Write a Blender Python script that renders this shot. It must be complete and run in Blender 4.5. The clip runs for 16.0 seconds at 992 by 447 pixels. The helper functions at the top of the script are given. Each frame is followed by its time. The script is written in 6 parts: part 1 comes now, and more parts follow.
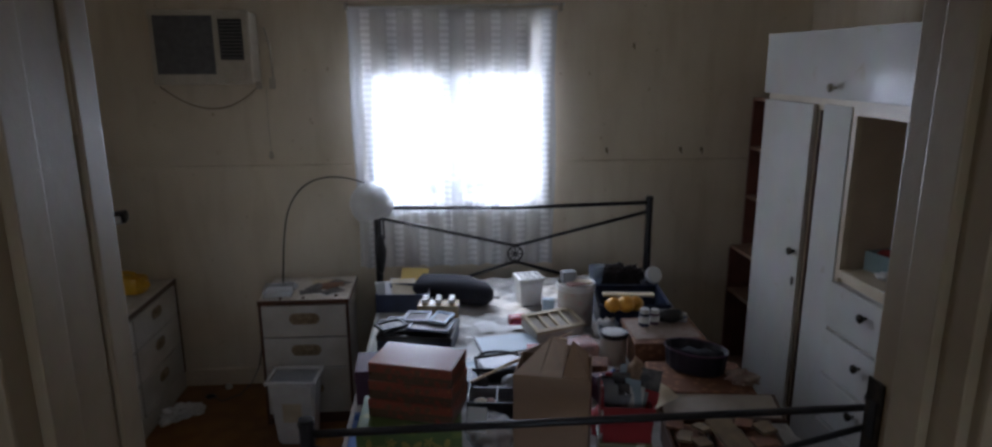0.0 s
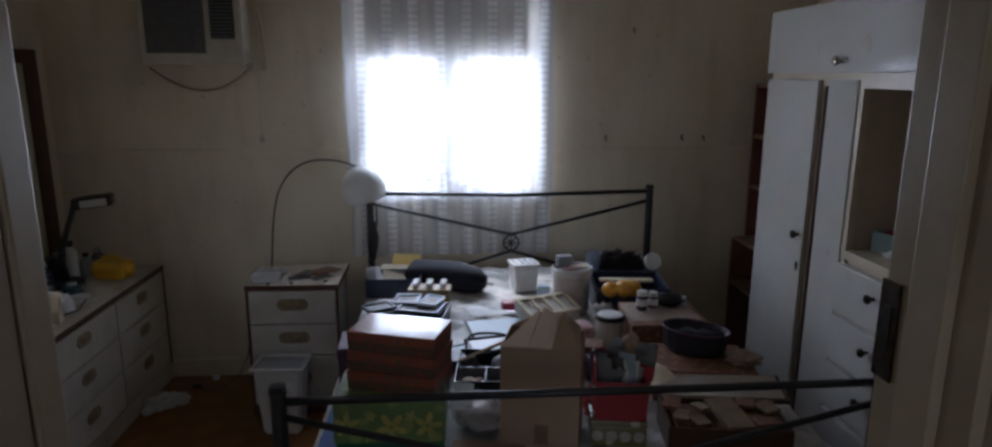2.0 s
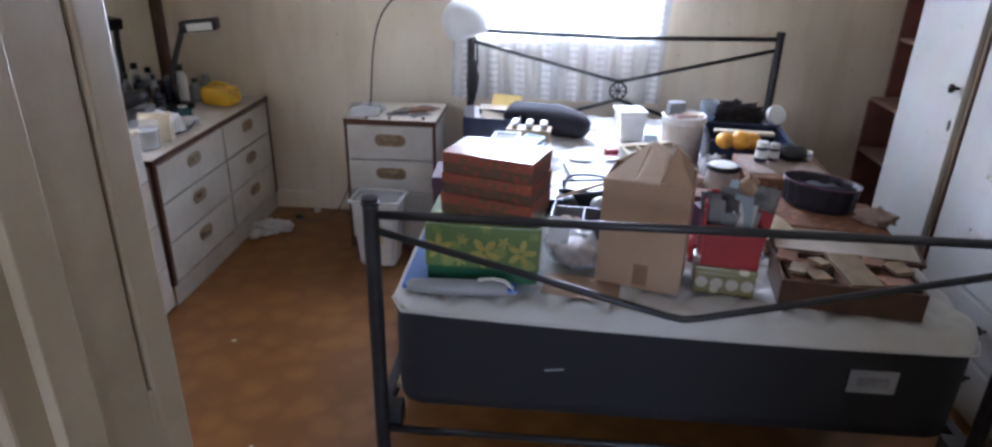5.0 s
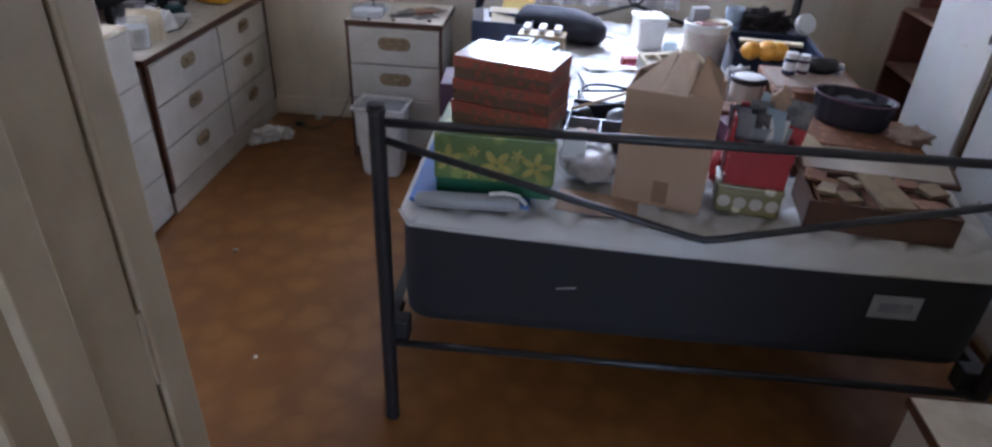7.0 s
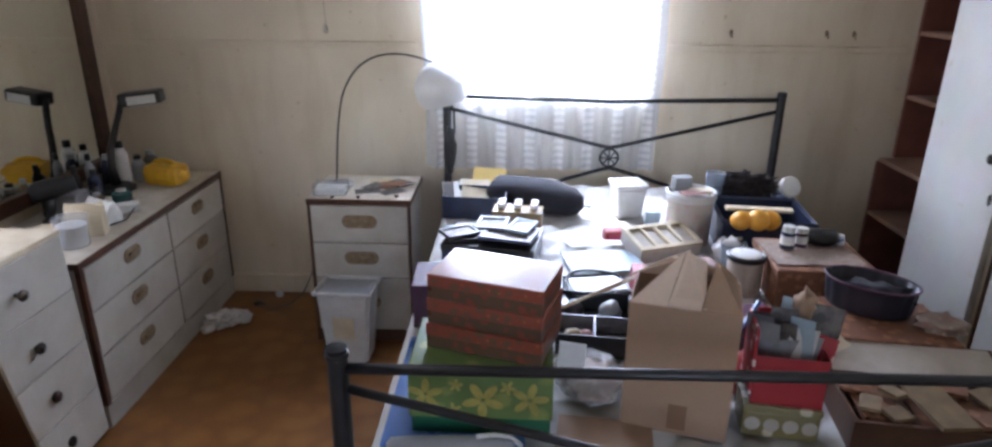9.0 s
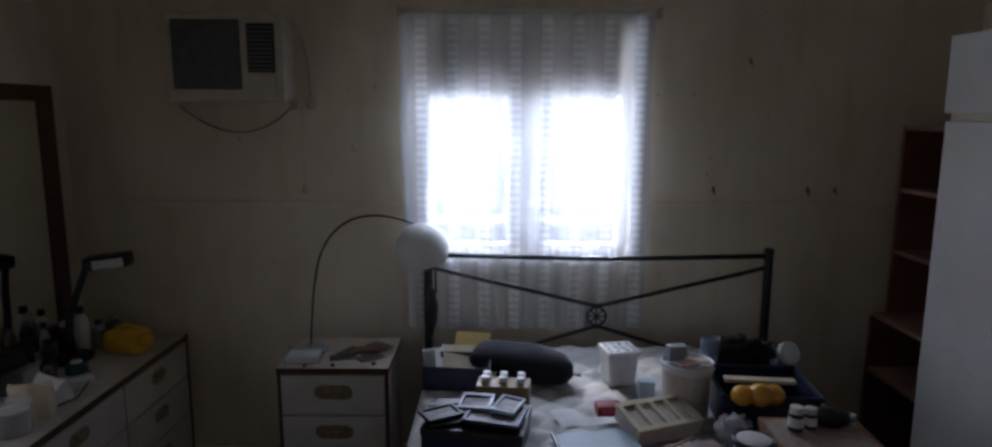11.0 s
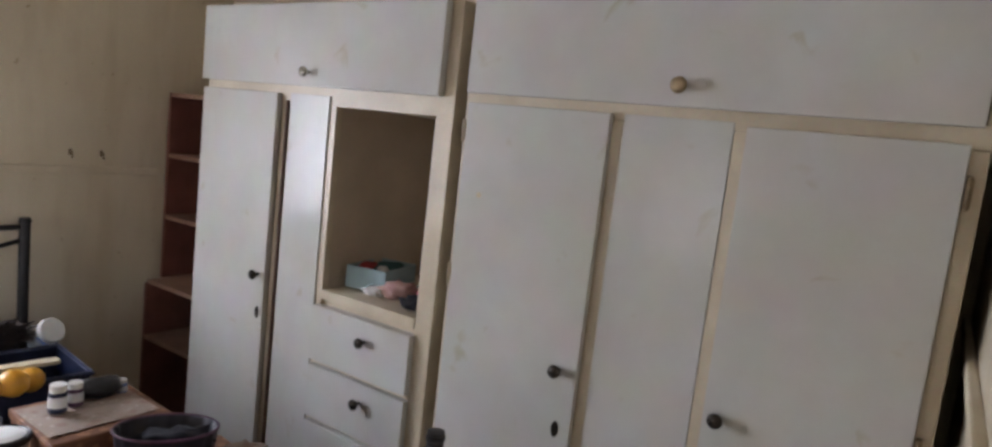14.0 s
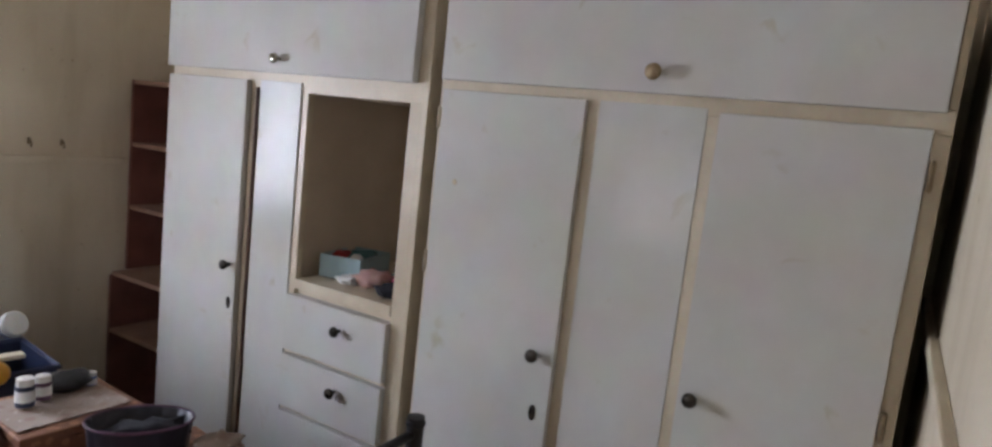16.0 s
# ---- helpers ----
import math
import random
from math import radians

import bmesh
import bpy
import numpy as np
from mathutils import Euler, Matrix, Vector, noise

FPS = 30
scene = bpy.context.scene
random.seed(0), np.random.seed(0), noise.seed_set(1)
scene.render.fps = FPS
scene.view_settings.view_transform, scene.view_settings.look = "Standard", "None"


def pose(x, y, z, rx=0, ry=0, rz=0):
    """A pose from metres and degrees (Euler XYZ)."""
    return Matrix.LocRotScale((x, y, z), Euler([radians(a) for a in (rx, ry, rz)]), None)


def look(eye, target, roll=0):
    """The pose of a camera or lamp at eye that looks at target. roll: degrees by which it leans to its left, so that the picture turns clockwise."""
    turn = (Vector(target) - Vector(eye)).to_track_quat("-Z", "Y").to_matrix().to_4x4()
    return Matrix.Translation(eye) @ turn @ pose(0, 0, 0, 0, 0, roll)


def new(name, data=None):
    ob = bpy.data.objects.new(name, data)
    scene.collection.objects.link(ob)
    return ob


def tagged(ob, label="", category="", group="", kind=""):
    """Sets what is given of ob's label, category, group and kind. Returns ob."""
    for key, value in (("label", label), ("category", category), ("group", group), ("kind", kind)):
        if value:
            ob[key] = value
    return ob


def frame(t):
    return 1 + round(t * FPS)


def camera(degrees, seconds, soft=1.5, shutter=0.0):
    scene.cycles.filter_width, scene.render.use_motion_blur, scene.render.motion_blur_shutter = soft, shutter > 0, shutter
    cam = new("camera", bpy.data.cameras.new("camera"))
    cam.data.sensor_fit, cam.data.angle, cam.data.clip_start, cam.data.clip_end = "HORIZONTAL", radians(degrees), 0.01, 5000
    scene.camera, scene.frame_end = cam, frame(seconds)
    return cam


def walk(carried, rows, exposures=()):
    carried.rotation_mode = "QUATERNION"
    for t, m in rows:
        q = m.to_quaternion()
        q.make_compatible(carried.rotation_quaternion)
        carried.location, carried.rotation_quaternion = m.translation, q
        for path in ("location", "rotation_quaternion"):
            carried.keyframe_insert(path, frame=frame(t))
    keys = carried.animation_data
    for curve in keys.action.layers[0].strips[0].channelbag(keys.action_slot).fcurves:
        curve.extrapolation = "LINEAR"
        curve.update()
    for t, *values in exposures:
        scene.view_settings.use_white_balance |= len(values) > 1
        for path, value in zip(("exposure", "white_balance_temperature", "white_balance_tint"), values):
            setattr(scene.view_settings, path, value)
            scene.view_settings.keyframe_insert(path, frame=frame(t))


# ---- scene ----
# ---- camera and its walk ----
cam = camera(72.5, 16.0, soft=2.6)
PATH = [
    (0, (0.219, 0.014, 1.824), (0.373, 1.953, 1.357), -0.2),
    (0.5, (0.24, 0.025, 1.794), (0.403, 1.964, 1.333), -0.2),
    (1, (0.252, 0.025, 1.754), (0.423, 1.967, 1.306), -0.1),
    (1.5, (0.255, 0.04, 1.699), (0.43, 1.985, 1.265), 0.2),
    (2, (0.269, 0.074, 1.669), (0.412, 2.023, 1.239), 0.2),
    (2.5, (0.277, 0.09, 1.645), (0.332, 2.043, 1.219), -0.1),
    (3, (0.281, 0.118, 1.614), (0.247, 2.068, 1.169), -0.3),
    (3.5, (0.264, 0.141, 1.577), (0.172, 2.068, 1.051), 0.1),
    (4, (0.257, 0.152, 1.555), (0.136, 2.044, 0.919), 0.5),
    (4.5, (0.255, 0.162, 1.53), (0.125, 2.023, 0.807), 0.9),
    (5, (0.256, 0.17, 1.518), (0.124, 1.999, 0.719), 1.3),
    (5.2, (0.259, 0.165, 1.504), (0.126, 1.988, 0.691), 1.4),
    (7.3, (0.2, 0.299, 1.468), (0.084, 2.0, 0.422), 2.6),
    (7.5, (0.168, 0.343, 1.458), (0.062, 2.043, 0.41), 2.1),
    (8, (0.113, 0.413, 1.477), (0.048, 2.116, 0.431), 1.7),
    (8.5, (0.119, 0.467, 1.515), (0.074, 2.225, 0.562), 1.1),
    (9, (0.169, 0.554, 1.565), (0.12, 2.432, 0.879), 0.5),
    (9.2, (0.19, 0.584, 1.59), (0.126, 2.493, 0.999), 0.3),
    (11.3, (0.157, 0.71, 1.678), (0.197, 2.685, 1.362), 0.1),
    (11.5, (0.176, 0.707, 1.668), (0.289, 2.679, 1.359), 0.3),
    (12, (0.189, 0.697, 1.657), (0.6, 2.63, 1.353), 1.3),
    (12.5, (0.196, 0.703, 1.64), (1.004, 2.509, 1.346), 3.0),
    (13, (0.207, 0.731, 1.614), (1.461, 2.267, 1.35), 4.7),
    (13.5, (0.213, 0.756, 1.59), (1.737, 2.028, 1.341), 5.9),
    (14, (0.251, 0.763, 1.579), (1.904, 1.862, 1.335), 6.5),
    (14.5, (0.249, 0.764, 1.572), (1.933, 1.814, 1.324), 6.3),
    (15, (0.247, 0.767, 1.569), (1.945, 1.793, 1.316), 6.2),
    (15.5, (0.245, 0.766, 1.57), (1.947, 1.785, 1.31), 6.3),
    (16, (0.231, 0.777, 1.569), (1.935, 1.79, 1.306), 6.4),
]
EXPOSURES = [(0, 1.16, 5800, 18), (3.0, 1.1, 5800, 18), (3.6, 2.4, 5730, 20), (4.2, 3.22, 5650, 21), (5.0, 3.25, 5580, 21), (7.5, 2.95, 5480, 22), (8.0, 2.93, 5570, 22),
             (8.5, 3.18, 5600, 21), (9.2, 3.16, 5740, 20), (11.3, 0.38, 5780, 20), (12.3, 0.6, 5830, 20), (13.0, 1.75, 6300, 20), (13.5, 2.43, 6750, 20), (14.2, 2.85, 6350, 20), (16.0, 2.87, 6220, 20)]
walk(cam, [(t, look(eye, target, roll)) for t, eye, target, roll in PATH], EXPOSURES)

# ---- light and exposure ----
world = bpy.data.worlds.new("world")
scene.world = world
world.use_nodes = True
wn = world.node_tree
sky = wn.nodes.new("ShaderNodeTexSky")
sky.sky_type, sky.sun_disc = "NISHITA", False
sky.sun_elevation, sky.sun_rotation = radians(50), radians(40)
wn.nodes["Background"].inputs["Strength"].default_value = 0.12
wn.links.new(sky.outputs[0], wn.nodes["Background"].inputs["Color"])


def window_light(name, m, w, h, power, colour):
    data = bpy.data.lights.new(name, "AREA")
    data.shape, data.size, data.size_y, data.energy, data.color = "RECTANGLE", w, h, power, colour
    ob = new(name, data)
    ob.matrix_world = m
    return ob


sun = new("sun", bpy.data.lights.new("sun", "SUN"))
sun.data.energy, sun.data.angle, sun.data.color = 3.0, radians(0.5), (1.0, 0.95, 0.86)
sun.matrix_world = look((-4, 6, 9), (0, 0, 0))
# daylight in the two windows' openings
window_light("north_window_light", look((0.28, 4.02, 1.5), (0.28, 0, 1.3)), 1.06, 1.05, 38.5, (0.85, 0.925, 1.0))
# the sky's share that falls steeply in through the opening
sk = window_light("sky_through_window", look((0.28, 3.80, 1.52), (0.28, 3.1, 0.55)), 0.84, 0.60, 1.5, (0.80, 0.90, 1.0))
sk.data.spread = radians(85)
window_light("west_window_light", look((-2.0, 2.36, 1.14), (0, 2.36, 1.14)), 0.74, 0.62, 2.2, (1.0, 0.97, 0.92))
# added fill light behind the doorway, set in the assumed hall's end opening
window_light("hall_fill_light", look((0.3, -1.62, 1.25), (0.3, 0, 1.2)), 1.1, 1.8, 1.05, (1.0, 0.91, 0.78))


# ---- materials ----
def surf(name, col, col2=None, scale=6.0, rough=0.55, metal=0.0, bump=0.0, bscale=90.0, coat=0.0, contrast=(0.35, 0.7),
         dirt=0.12, alpha=1.0, vary=0.0):
    m = bpy.data.materials.new(name)
    m.use_nodes = True
    nt = m.node_tree
    n, li = nt.nodes, nt.links
    b = n["Principled BSDF"]
    tc = n.new("ShaderNodeTexCoord")
    big = n.new("ShaderNodeTexNoise")
    big.inputs["Scale"].default_value, big.inputs["Detail"].default_value = scale, 5
    li.new(tc.outputs["Object"], big.inputs["Vector"])
    ramp = n.new("ShaderNodeValToRGB")
    ramp.color_ramp.elements[0].position, ramp.color_ramp.elements[1].position = contrast
    ramp.color_ramp.elements[0].color = (*(col2 or [c * (1 - dirt) for c in col]), 1)
    ramp.color_ramp.elements[1].color = (*col, 1)
    li.new(big.outputs["Fac"], ramp.inputs["Fac"])
    fine = n.new("ShaderNodeTexNoise")
    fine.inputs["Scale"].default_value, fine.inputs["Detail"].default_value = bscale, 4
    li.new(tc.outputs["Object"], fine.inputs["Vector"])
    mul = n.new("ShaderNodeMixRGB")
    mul.blend_type, mul.inputs["Fac"].default_value = "MULTIPLY", 0.18
    li.new(ramp.outputs["Color"], mul.inputs["Color1"])
    li.new(fine.outputs["Color"], mul.inputs["Color2"])
    last = mul.outputs["Color"]
    if vary:
        info = n.new("ShaderNodeObjectInfo")
        hsv = n.new("ShaderNodeHueSaturation")
        mr = n.new("ShaderNodeMapRange")
        mr.inputs["To Min"].default_value, mr.inputs["To Max"].default_value = 1 - vary, 1 + vary
        li.new(info.outputs["Random"], mr.inputs["Value"])
        li.new(mr.outputs[0], hsv.inputs["Value"])
        li.new(last, hsv.inputs["Color"])
        last = hsv.outputs["Color"]
    li.new(last, b.inputs["Base Color"])
    rr = n.new("ShaderNodeMapRange")
    rr.inputs["To Min"].default_value, rr.inputs["To Max"].default_value = max(0.02, rough - 0.1), min(1, rough + 0.1)
    li.new(big.outputs["Fac"], rr.inputs["Value"])
    li.new(rr.outputs[0], b.inputs["Roughness"])
    b.inputs["Metallic"].default_value = metal
    b.inputs["Coat Weight"].default_value = coat
    b.inputs["Alpha"].default_value = alpha
    if bump:
        bp = n.new("ShaderNodeBump")
        bp.inputs["Strength"].default_value, bp.inputs["Distance"].default_value = bump, 0.004
        li.new(fine.outputs["Fac"], bp.inputs["Height"])
        li.new(bp.outputs["Normal"], b.inputs["Normal"])
    return m


def wall_paint():
    """Old cream paint: broad soft stains, vertical runs, small specks."""
    m = surf("cream_wall_paint", (0.80, 0.71, 0.555), (0.70, 0.605, 0.455), 2.2, 0.6, bump=0.15, bscale=140)
    n, li = m.node_tree.nodes, m.node_tree.links
    b = n["Principled BSDF"]
    src = b.inputs["Base Color"].links[0].from_socket
    tc = n.new("ShaderNodeTexCoord")
    mp = n.new("ShaderNodeMapping")
    mp.inputs["Scale"].default_value = (6, 6, 1.1)
    li.new(tc.outputs["Object"], mp.inputs["Vector"])
    run = n.new("ShaderNodeTexNoise")
    run.inputs["Scale"].default_value, run.inputs["Detail"].default_value = 1.6, 6
    li.new(mp.outputs[0], run.inputs["Vector"])
    r1 = n.new("ShaderNodeValToRGB")
    r1.color_ramp.elements[0].position, r1.color_ramp.elements[1].position = 0.30, 0.52
    r1.color_ramp.elements[0].color = (0.90, 0.88, 0.84, 1)
    li.new(run.outputs["Fac"], r1.inputs["Fac"])
    vo = n.new("ShaderNodeTexNoise")
    vo.inputs["Scale"].default_value, vo.inputs["Detail"].default_value = 26, 2
    li.new(tc.outputs["Object"], vo.inputs["Vector"])
    r2 = n.new("ShaderNodeValToRGB")
    r2.color_ramp.elements[0].position, r2.color_ramp.elements[1].position = 0.21, 0.28
    r2.color_ramp.elements[0].color = (0.70, 0.63, 0.52, 1)
    li.new(vo.outputs["Fac"], r2.inputs["Fac"])
    for tex in (r1, r2):
        mx = n.new("ShaderNodeMixRGB")
        mx.blend_type, mx.inputs["Fac"].default_value = "MULTIPLY", 1.0
        li.new(src, mx.inputs["Color1"])
        li.new(tex.outputs["Color"], mx.inputs["Color2"])
        src = mx.outputs["Color"]
    li.new(src, b.inputs["Base Color"])
    return m


def lino():
    """Orange-brown patterned linoleum: soft leafy blotches, worn and dusty."""
    m = surf("orange_lino", (0.235, 0.092, 0.019), (0.14, 0.052, 0.012), 2.2, 0.42, bump=0.1, bscale=120)
    n, li = m.node_tree.nodes, m.node_tree.links
    b = n["Principled BSDF"]
    src = b.inputs["Base Color"].links[0].from_socket
    tc = n.new("ShaderNodeTexCoord")
    warp = n.new("ShaderNodeTexNoise")
    warp.inputs["Scale"].default_value = 9
    li.new(tc.outputs["Object"], warp.inputs["Vector"])
    add = n.new("ShaderNodeMixRGB")
    add.blend_type, add.inputs["Fac"].default_value = "ADD", 0.10
    li.new(tc.outputs["Object"], add.inputs["Color1"])
    li.new(warp.outputs["Color"], add.inputs["Color2"])
    vo = n.new("ShaderNodeTexVoronoi")
    vo.inputs["Scale"].default_value = 8.5
    li.new(add.outputs["Color"], vo.inputs["Vector"])
    r = n.new("ShaderNodeValToRGB")
    r.color_ramp.elements[0].position, r.color_ramp.elements[1].position = 0.25, 0.62
    r.color_ramp.elements[0].color, r.color_ramp.elements[1].color = (0.33, 0.148, 0.035, 1), (0.215, 0.086, 0.019, 1)
    li.new(vo.outputs["Distance"], r.inputs["Fac"])
    mx = n.new("ShaderNodeMixRGB")
    mx.inputs["Fac"].default_value = 0.5
    li.new(src, mx.inputs["Color1"])
    li.new(r.outputs["Color"], mx.inputs["Color2"])
    li.new(mx.outputs["Color"], b.inputs["Base Color"])
    return m


def lace_cloth():
    """Thin white lace: more open in rows of small motifs, denser between them."""
    m = bpy.data.materials.new("white_lace")
    m.use_nodes = True
    n, li = m.node_tree.nodes, m.node_tree.links
    n.remove(n["Principled BSDF"])
    out = n["Material Output"]
    tc = n.new("ShaderNodeTexCoord")
    sep = n.new("ShaderNodeSeparateXYZ")
    li.new(tc.outputs["Object"], sep.inputs[0])

    def op(kind, a, b=None, c=None):
        k = n.new("ShaderNodeMath")
        k.operation = kind
        for q, v in enumerate((a, b, c)):
            if v is None:
                continue
            if isinstance(v, float):
                k.inputs[q].default_value = v
            else:
                li.new(v, k.inputs[q])
        return k.outputs[0]

    # a sheer net with upright borders of dense motifs, set in rows
    wob = n.new("ShaderNodeTexNoise")
    wob.inputs["Scale"].default_value, wob.inputs["Detail"].default_value = 70.0, 3
    li.new(tc.outputs["Object"], wob.inputs["Vector"])
    row = op("SINE", op("MULTIPLY", sep.outputs["Z"], 190.0))
    net = op("MULTIPLY", op("SINE", op("MULTIPLY", sep.outputs["X"], 330.0)), op("SINE", op("MULTIPLY", sep.outputs["Z"], 420.0)))
    across = op("PINGPONG", op("ADD", sep.outputs["X"], op("MULTIPLY_ADD", wob.outputs["Fac"], 0.012, 0.024)), 0.068)
    border = n.new("ShaderNodeMapRange")
    border.inputs["From Min"].default_value, border.inputs["From Max"].default_value = 0.030, 0.018
    li.new(across, border.inputs["Value"])
    dense = op("MULTIPLY", border.outputs[0], op("MULTIPLY_ADD", row, 0.32, 0.68))
    motif = op("ADD", dense, op("ADD", op("MULTIPLY", net, 0.07), op("MULTIPLY_ADD", wob.outputs["Fac"], 0.35, -0.18)))
    mr = n.new("ShaderNodeMapRange")
    mr.inputs["From Min"].default_value, mr.inputs["From Max"].default_value = 0.0, 0.9
    mr.inputs["To Min"].default_value, mr.inputs["To Max"].default_value = 0.42, 0.07
    li.new(motif, mr.inputs["Value"])
    tr = n.new("ShaderNodeBsdfTransparent")
    df = n.new("ShaderNodeBsdfDiffuse")
    df.inputs["Color"].default_value = (0.82, 0.83, 0.84, 1)
    tl = n.new("ShaderNodeBsdfTranslucent")
    tl.inputs["Color"].default_value = (0.80, 0.82, 0.85, 1)
    cloth = n.new("ShaderNodeMixShader")
    cloth.inputs[0].default_value = 0.17
    li.new(df.outputs[0], cloth.inputs[1])
    li.new(tl.outputs[0], cloth.inputs[2])
    mix = n.new("ShaderNodeMixShader")
    li.new(mr.outputs[0], mix.inputs[0])
    li.new(cloth.outputs[0], mix.inputs[1])
    li.new(tr.outputs[0], mix.inputs[2])
    li.new(mix.outputs[0], out.inputs["Surface"])
    return m


def see_through(name, colour, rough=0.05, share=0.75):
    """Clear plastic or thin glass: mostly transparent with a glossy skin."""
    m = bpy.data.materials.new(name)
    m.use_nodes = True
    n, li = m.node_tree.nodes, m.node_tree.links
    b = n["Principled BSDF"]
    b.inputs["Base Color"].default_value, b.inputs["Roughness"].default_value = (*colour, 1), rough
    tr = n.new("ShaderNodeBsdfTransparent")
    tr.inputs["Color"].default_value = (0.95, 0.96, 0.97, 1)
    mx = n.new("ShaderNodeMixShader")
    mx.inputs[0].default_value = share
    li.new(b.outputs[0], mx.inputs[1])
    li.new(tr.outputs[0], mx.inputs[2])
    li.new(mx.outputs[0], n["Material Output"].inputs["Surface"])
    return m


def spotted(name, ground, spot, scale, size=(0.30, 0.42), rough=0.4, third=None):
    """Printed paper: soft round motifs over a ground colour."""
    m = surf(name, ground, None, 10, rough)
    n, li = m.node_tree.nodes, m.node_tree.links
    b = n["Principled BSDF"]
    src = b.inputs["Base Color"].links[0].from_socket
    tc = n.new("ShaderNodeTexCoord")
    for k, (colour, sc, lim) in enumerate(((spot, scale, size), (third, scale * 1.7, (0.16, 0.24)))):
        if colour is None:
            continue
        vo = n.new("ShaderNodeTexVoronoi")
        vo.inputs["Scale"].default_value = sc
        li.new(tc.outputs["Object"], vo.inputs["Vector"])
        nz = n.new("ShaderNodeTexNoise")
        nz.inputs["Scale"].default_value = sc * 3
        li.new(tc.outputs["Object"], nz.inputs["Vector"])
        ad = n.new("ShaderNodeMath")
        ad.operation, ad.inputs[1].default_value = "MULTIPLY_ADD", 0.35
        li.new(nz.outputs["Fac"], ad.inputs[0])
        li.new(vo.outputs["Distance"], ad.inputs[2])
        r = n.new("ShaderNodeValToRGB")
        r.color_ramp.elements[0].position, r.color_ramp.elements[1].position = lim[0] + 0.17, lim[1] + 0.17
        r.color_ramp.elements[0].color, r.color_ramp.elements[1].color = (1, 1, 1, 1), (0, 0, 0, 1)
        li.new(ad.outputs[0], r.inputs["Fac"])
        mx = n.new("ShaderNodeMixRGB")
        li.new(r.outputs["Color"], mx.inputs["Fac"])
        li.new(src, mx.inputs["Color1"])
        mx.inputs["Color2"].default_value = (*colour, 1)
        src = mx.outputs["Color"]
    li.new(src, b.inputs["Base Color"])
    return m


WALL, LINO, LACE = wall_paint(), lino(), lace_cloth()
CEIL = surf("ceiling_paint", (0.78, 0.75, 0.68), (0.69, 0.65, 0.57), 2, 0.7)
# door frame and door colour, set well darker than the wall cream
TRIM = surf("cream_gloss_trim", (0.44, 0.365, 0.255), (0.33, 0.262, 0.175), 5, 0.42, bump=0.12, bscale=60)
WARD = surf("white_gloss_door_paint", (0.62, 0.612, 0.595), (0.555, 0.54, 0.50), 2.5, 0.10, bump=0.010, bscale=9, dirt=0.08)
WARD.node_tree.nodes["Principled BSDF"].inputs["Specular IOR Level"].default_value = 0.11
_n, _l = WARD.node_tree.nodes, WARD.node_tree.links
_b = _n["Principled BSDF"]
_src = _b.inputs["Base Color"].links[0].from_socket
_tc, _nz, _rp, _mx = _n.new("ShaderNodeTexCoord"), _n.new("ShaderNodeTexNoise"), _n.new("ShaderNodeValToRGB"), _n.new("ShaderNodeMixRGB")
_nz.inputs["Scale"].default_value, _nz.inputs["Detail"].default_value, _nz.inputs["Distortion"].default_value = 7.0, 4, 0.6
_rp.color_ramp.elements[0].position, _rp.color_ramp.elements[1].position = 0.27, 0.35
_rp.color_ramp.elements[0].color = (0.86, 0.80, 0.68, 1)
_mx.blend_type, _mx.inputs["Fac"].default_value = "MULTIPLY", 1.0
_l.new(_tc.outputs["Object"], _nz.inputs["Vector"])
_l.new(_nz.outputs["Fac"], _rp.inputs["Fac"])
_l.new(_src, _mx.inputs["Color1"])
_l.new(_rp.outputs["Color"], _mx.inputs["Color2"])
_l.new(_mx.outputs["Color"], _b.inputs["Base Color"])
WFRAME = surf("yellowed_frame_paint", (0.66, 0.575, 0.435), (0.55, 0.465, 0.34), 8, 0.4, bump=0.1)
NICHE = surf("niche_board", (0.62, 0.52, 0.41), (0.52, 0.43, 0.33), 5, 0.6)
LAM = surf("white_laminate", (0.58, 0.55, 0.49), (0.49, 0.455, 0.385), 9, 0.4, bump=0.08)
# tops have a lighter base and stronger blotches than the laminate sides
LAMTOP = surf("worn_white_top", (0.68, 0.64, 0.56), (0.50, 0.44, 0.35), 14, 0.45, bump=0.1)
BROWN = surf("brown_edge_band", (0.11, 0.045, 0.022), (0.06, 0.025, 0.014), 20, 0.4)
REDWOOD = surf("red_brown_board", (0.24, 0.095, 0.07), (0.16, 0.06, 0.045), 8, 0.5)
# shelves are lighter than the bookcase's sides and back
SHELFTOP = surf("lighter_shelf_board", (0.40, 0.25, 0.18), (0.30, 0.17, 0.12), 10, 0.55)
BRASS = surf("aged_brass", (0.40, 0.31, 0.19), (0.24, 0.17, 0.10), 40, 0.5, 0.55)
BRASSDARK = surf("shadowed_brass", (0.33, 0.25, 0.15), (0.22, 0.16, 0.095), 40, 0.55, 0.5)
DKNOB = surf("dark_bronze_knob", (0.09, 0.075, 0.06), (0.04, 0.035, 0.03), 60, 0.3, 0.8)
CHROME = surf("chrome", (0.55, 0.53, 0.48), (0.4, 0.37, 0.3), 60, 0.2, 1.0)
BLACKMETAL = surf("black_powder_coat", (0.024, 0.024, 0.028), (0.012, 0.012, 0.014), 30, 0.42, bump=0.08)
NAVY = surf("navy_mattress_side", (0.0165, 0.0155, 0.0195), (0.011, 0.0105, 0.0135), 40, 0.85, bump=0.4, bscale=400)
QUILT = surf("white_quilted_knit", (0.60, 0.59, 0.57), (0.51, 0.50, 0.47), 7, 0.85, bump=0.5, bscale=350)
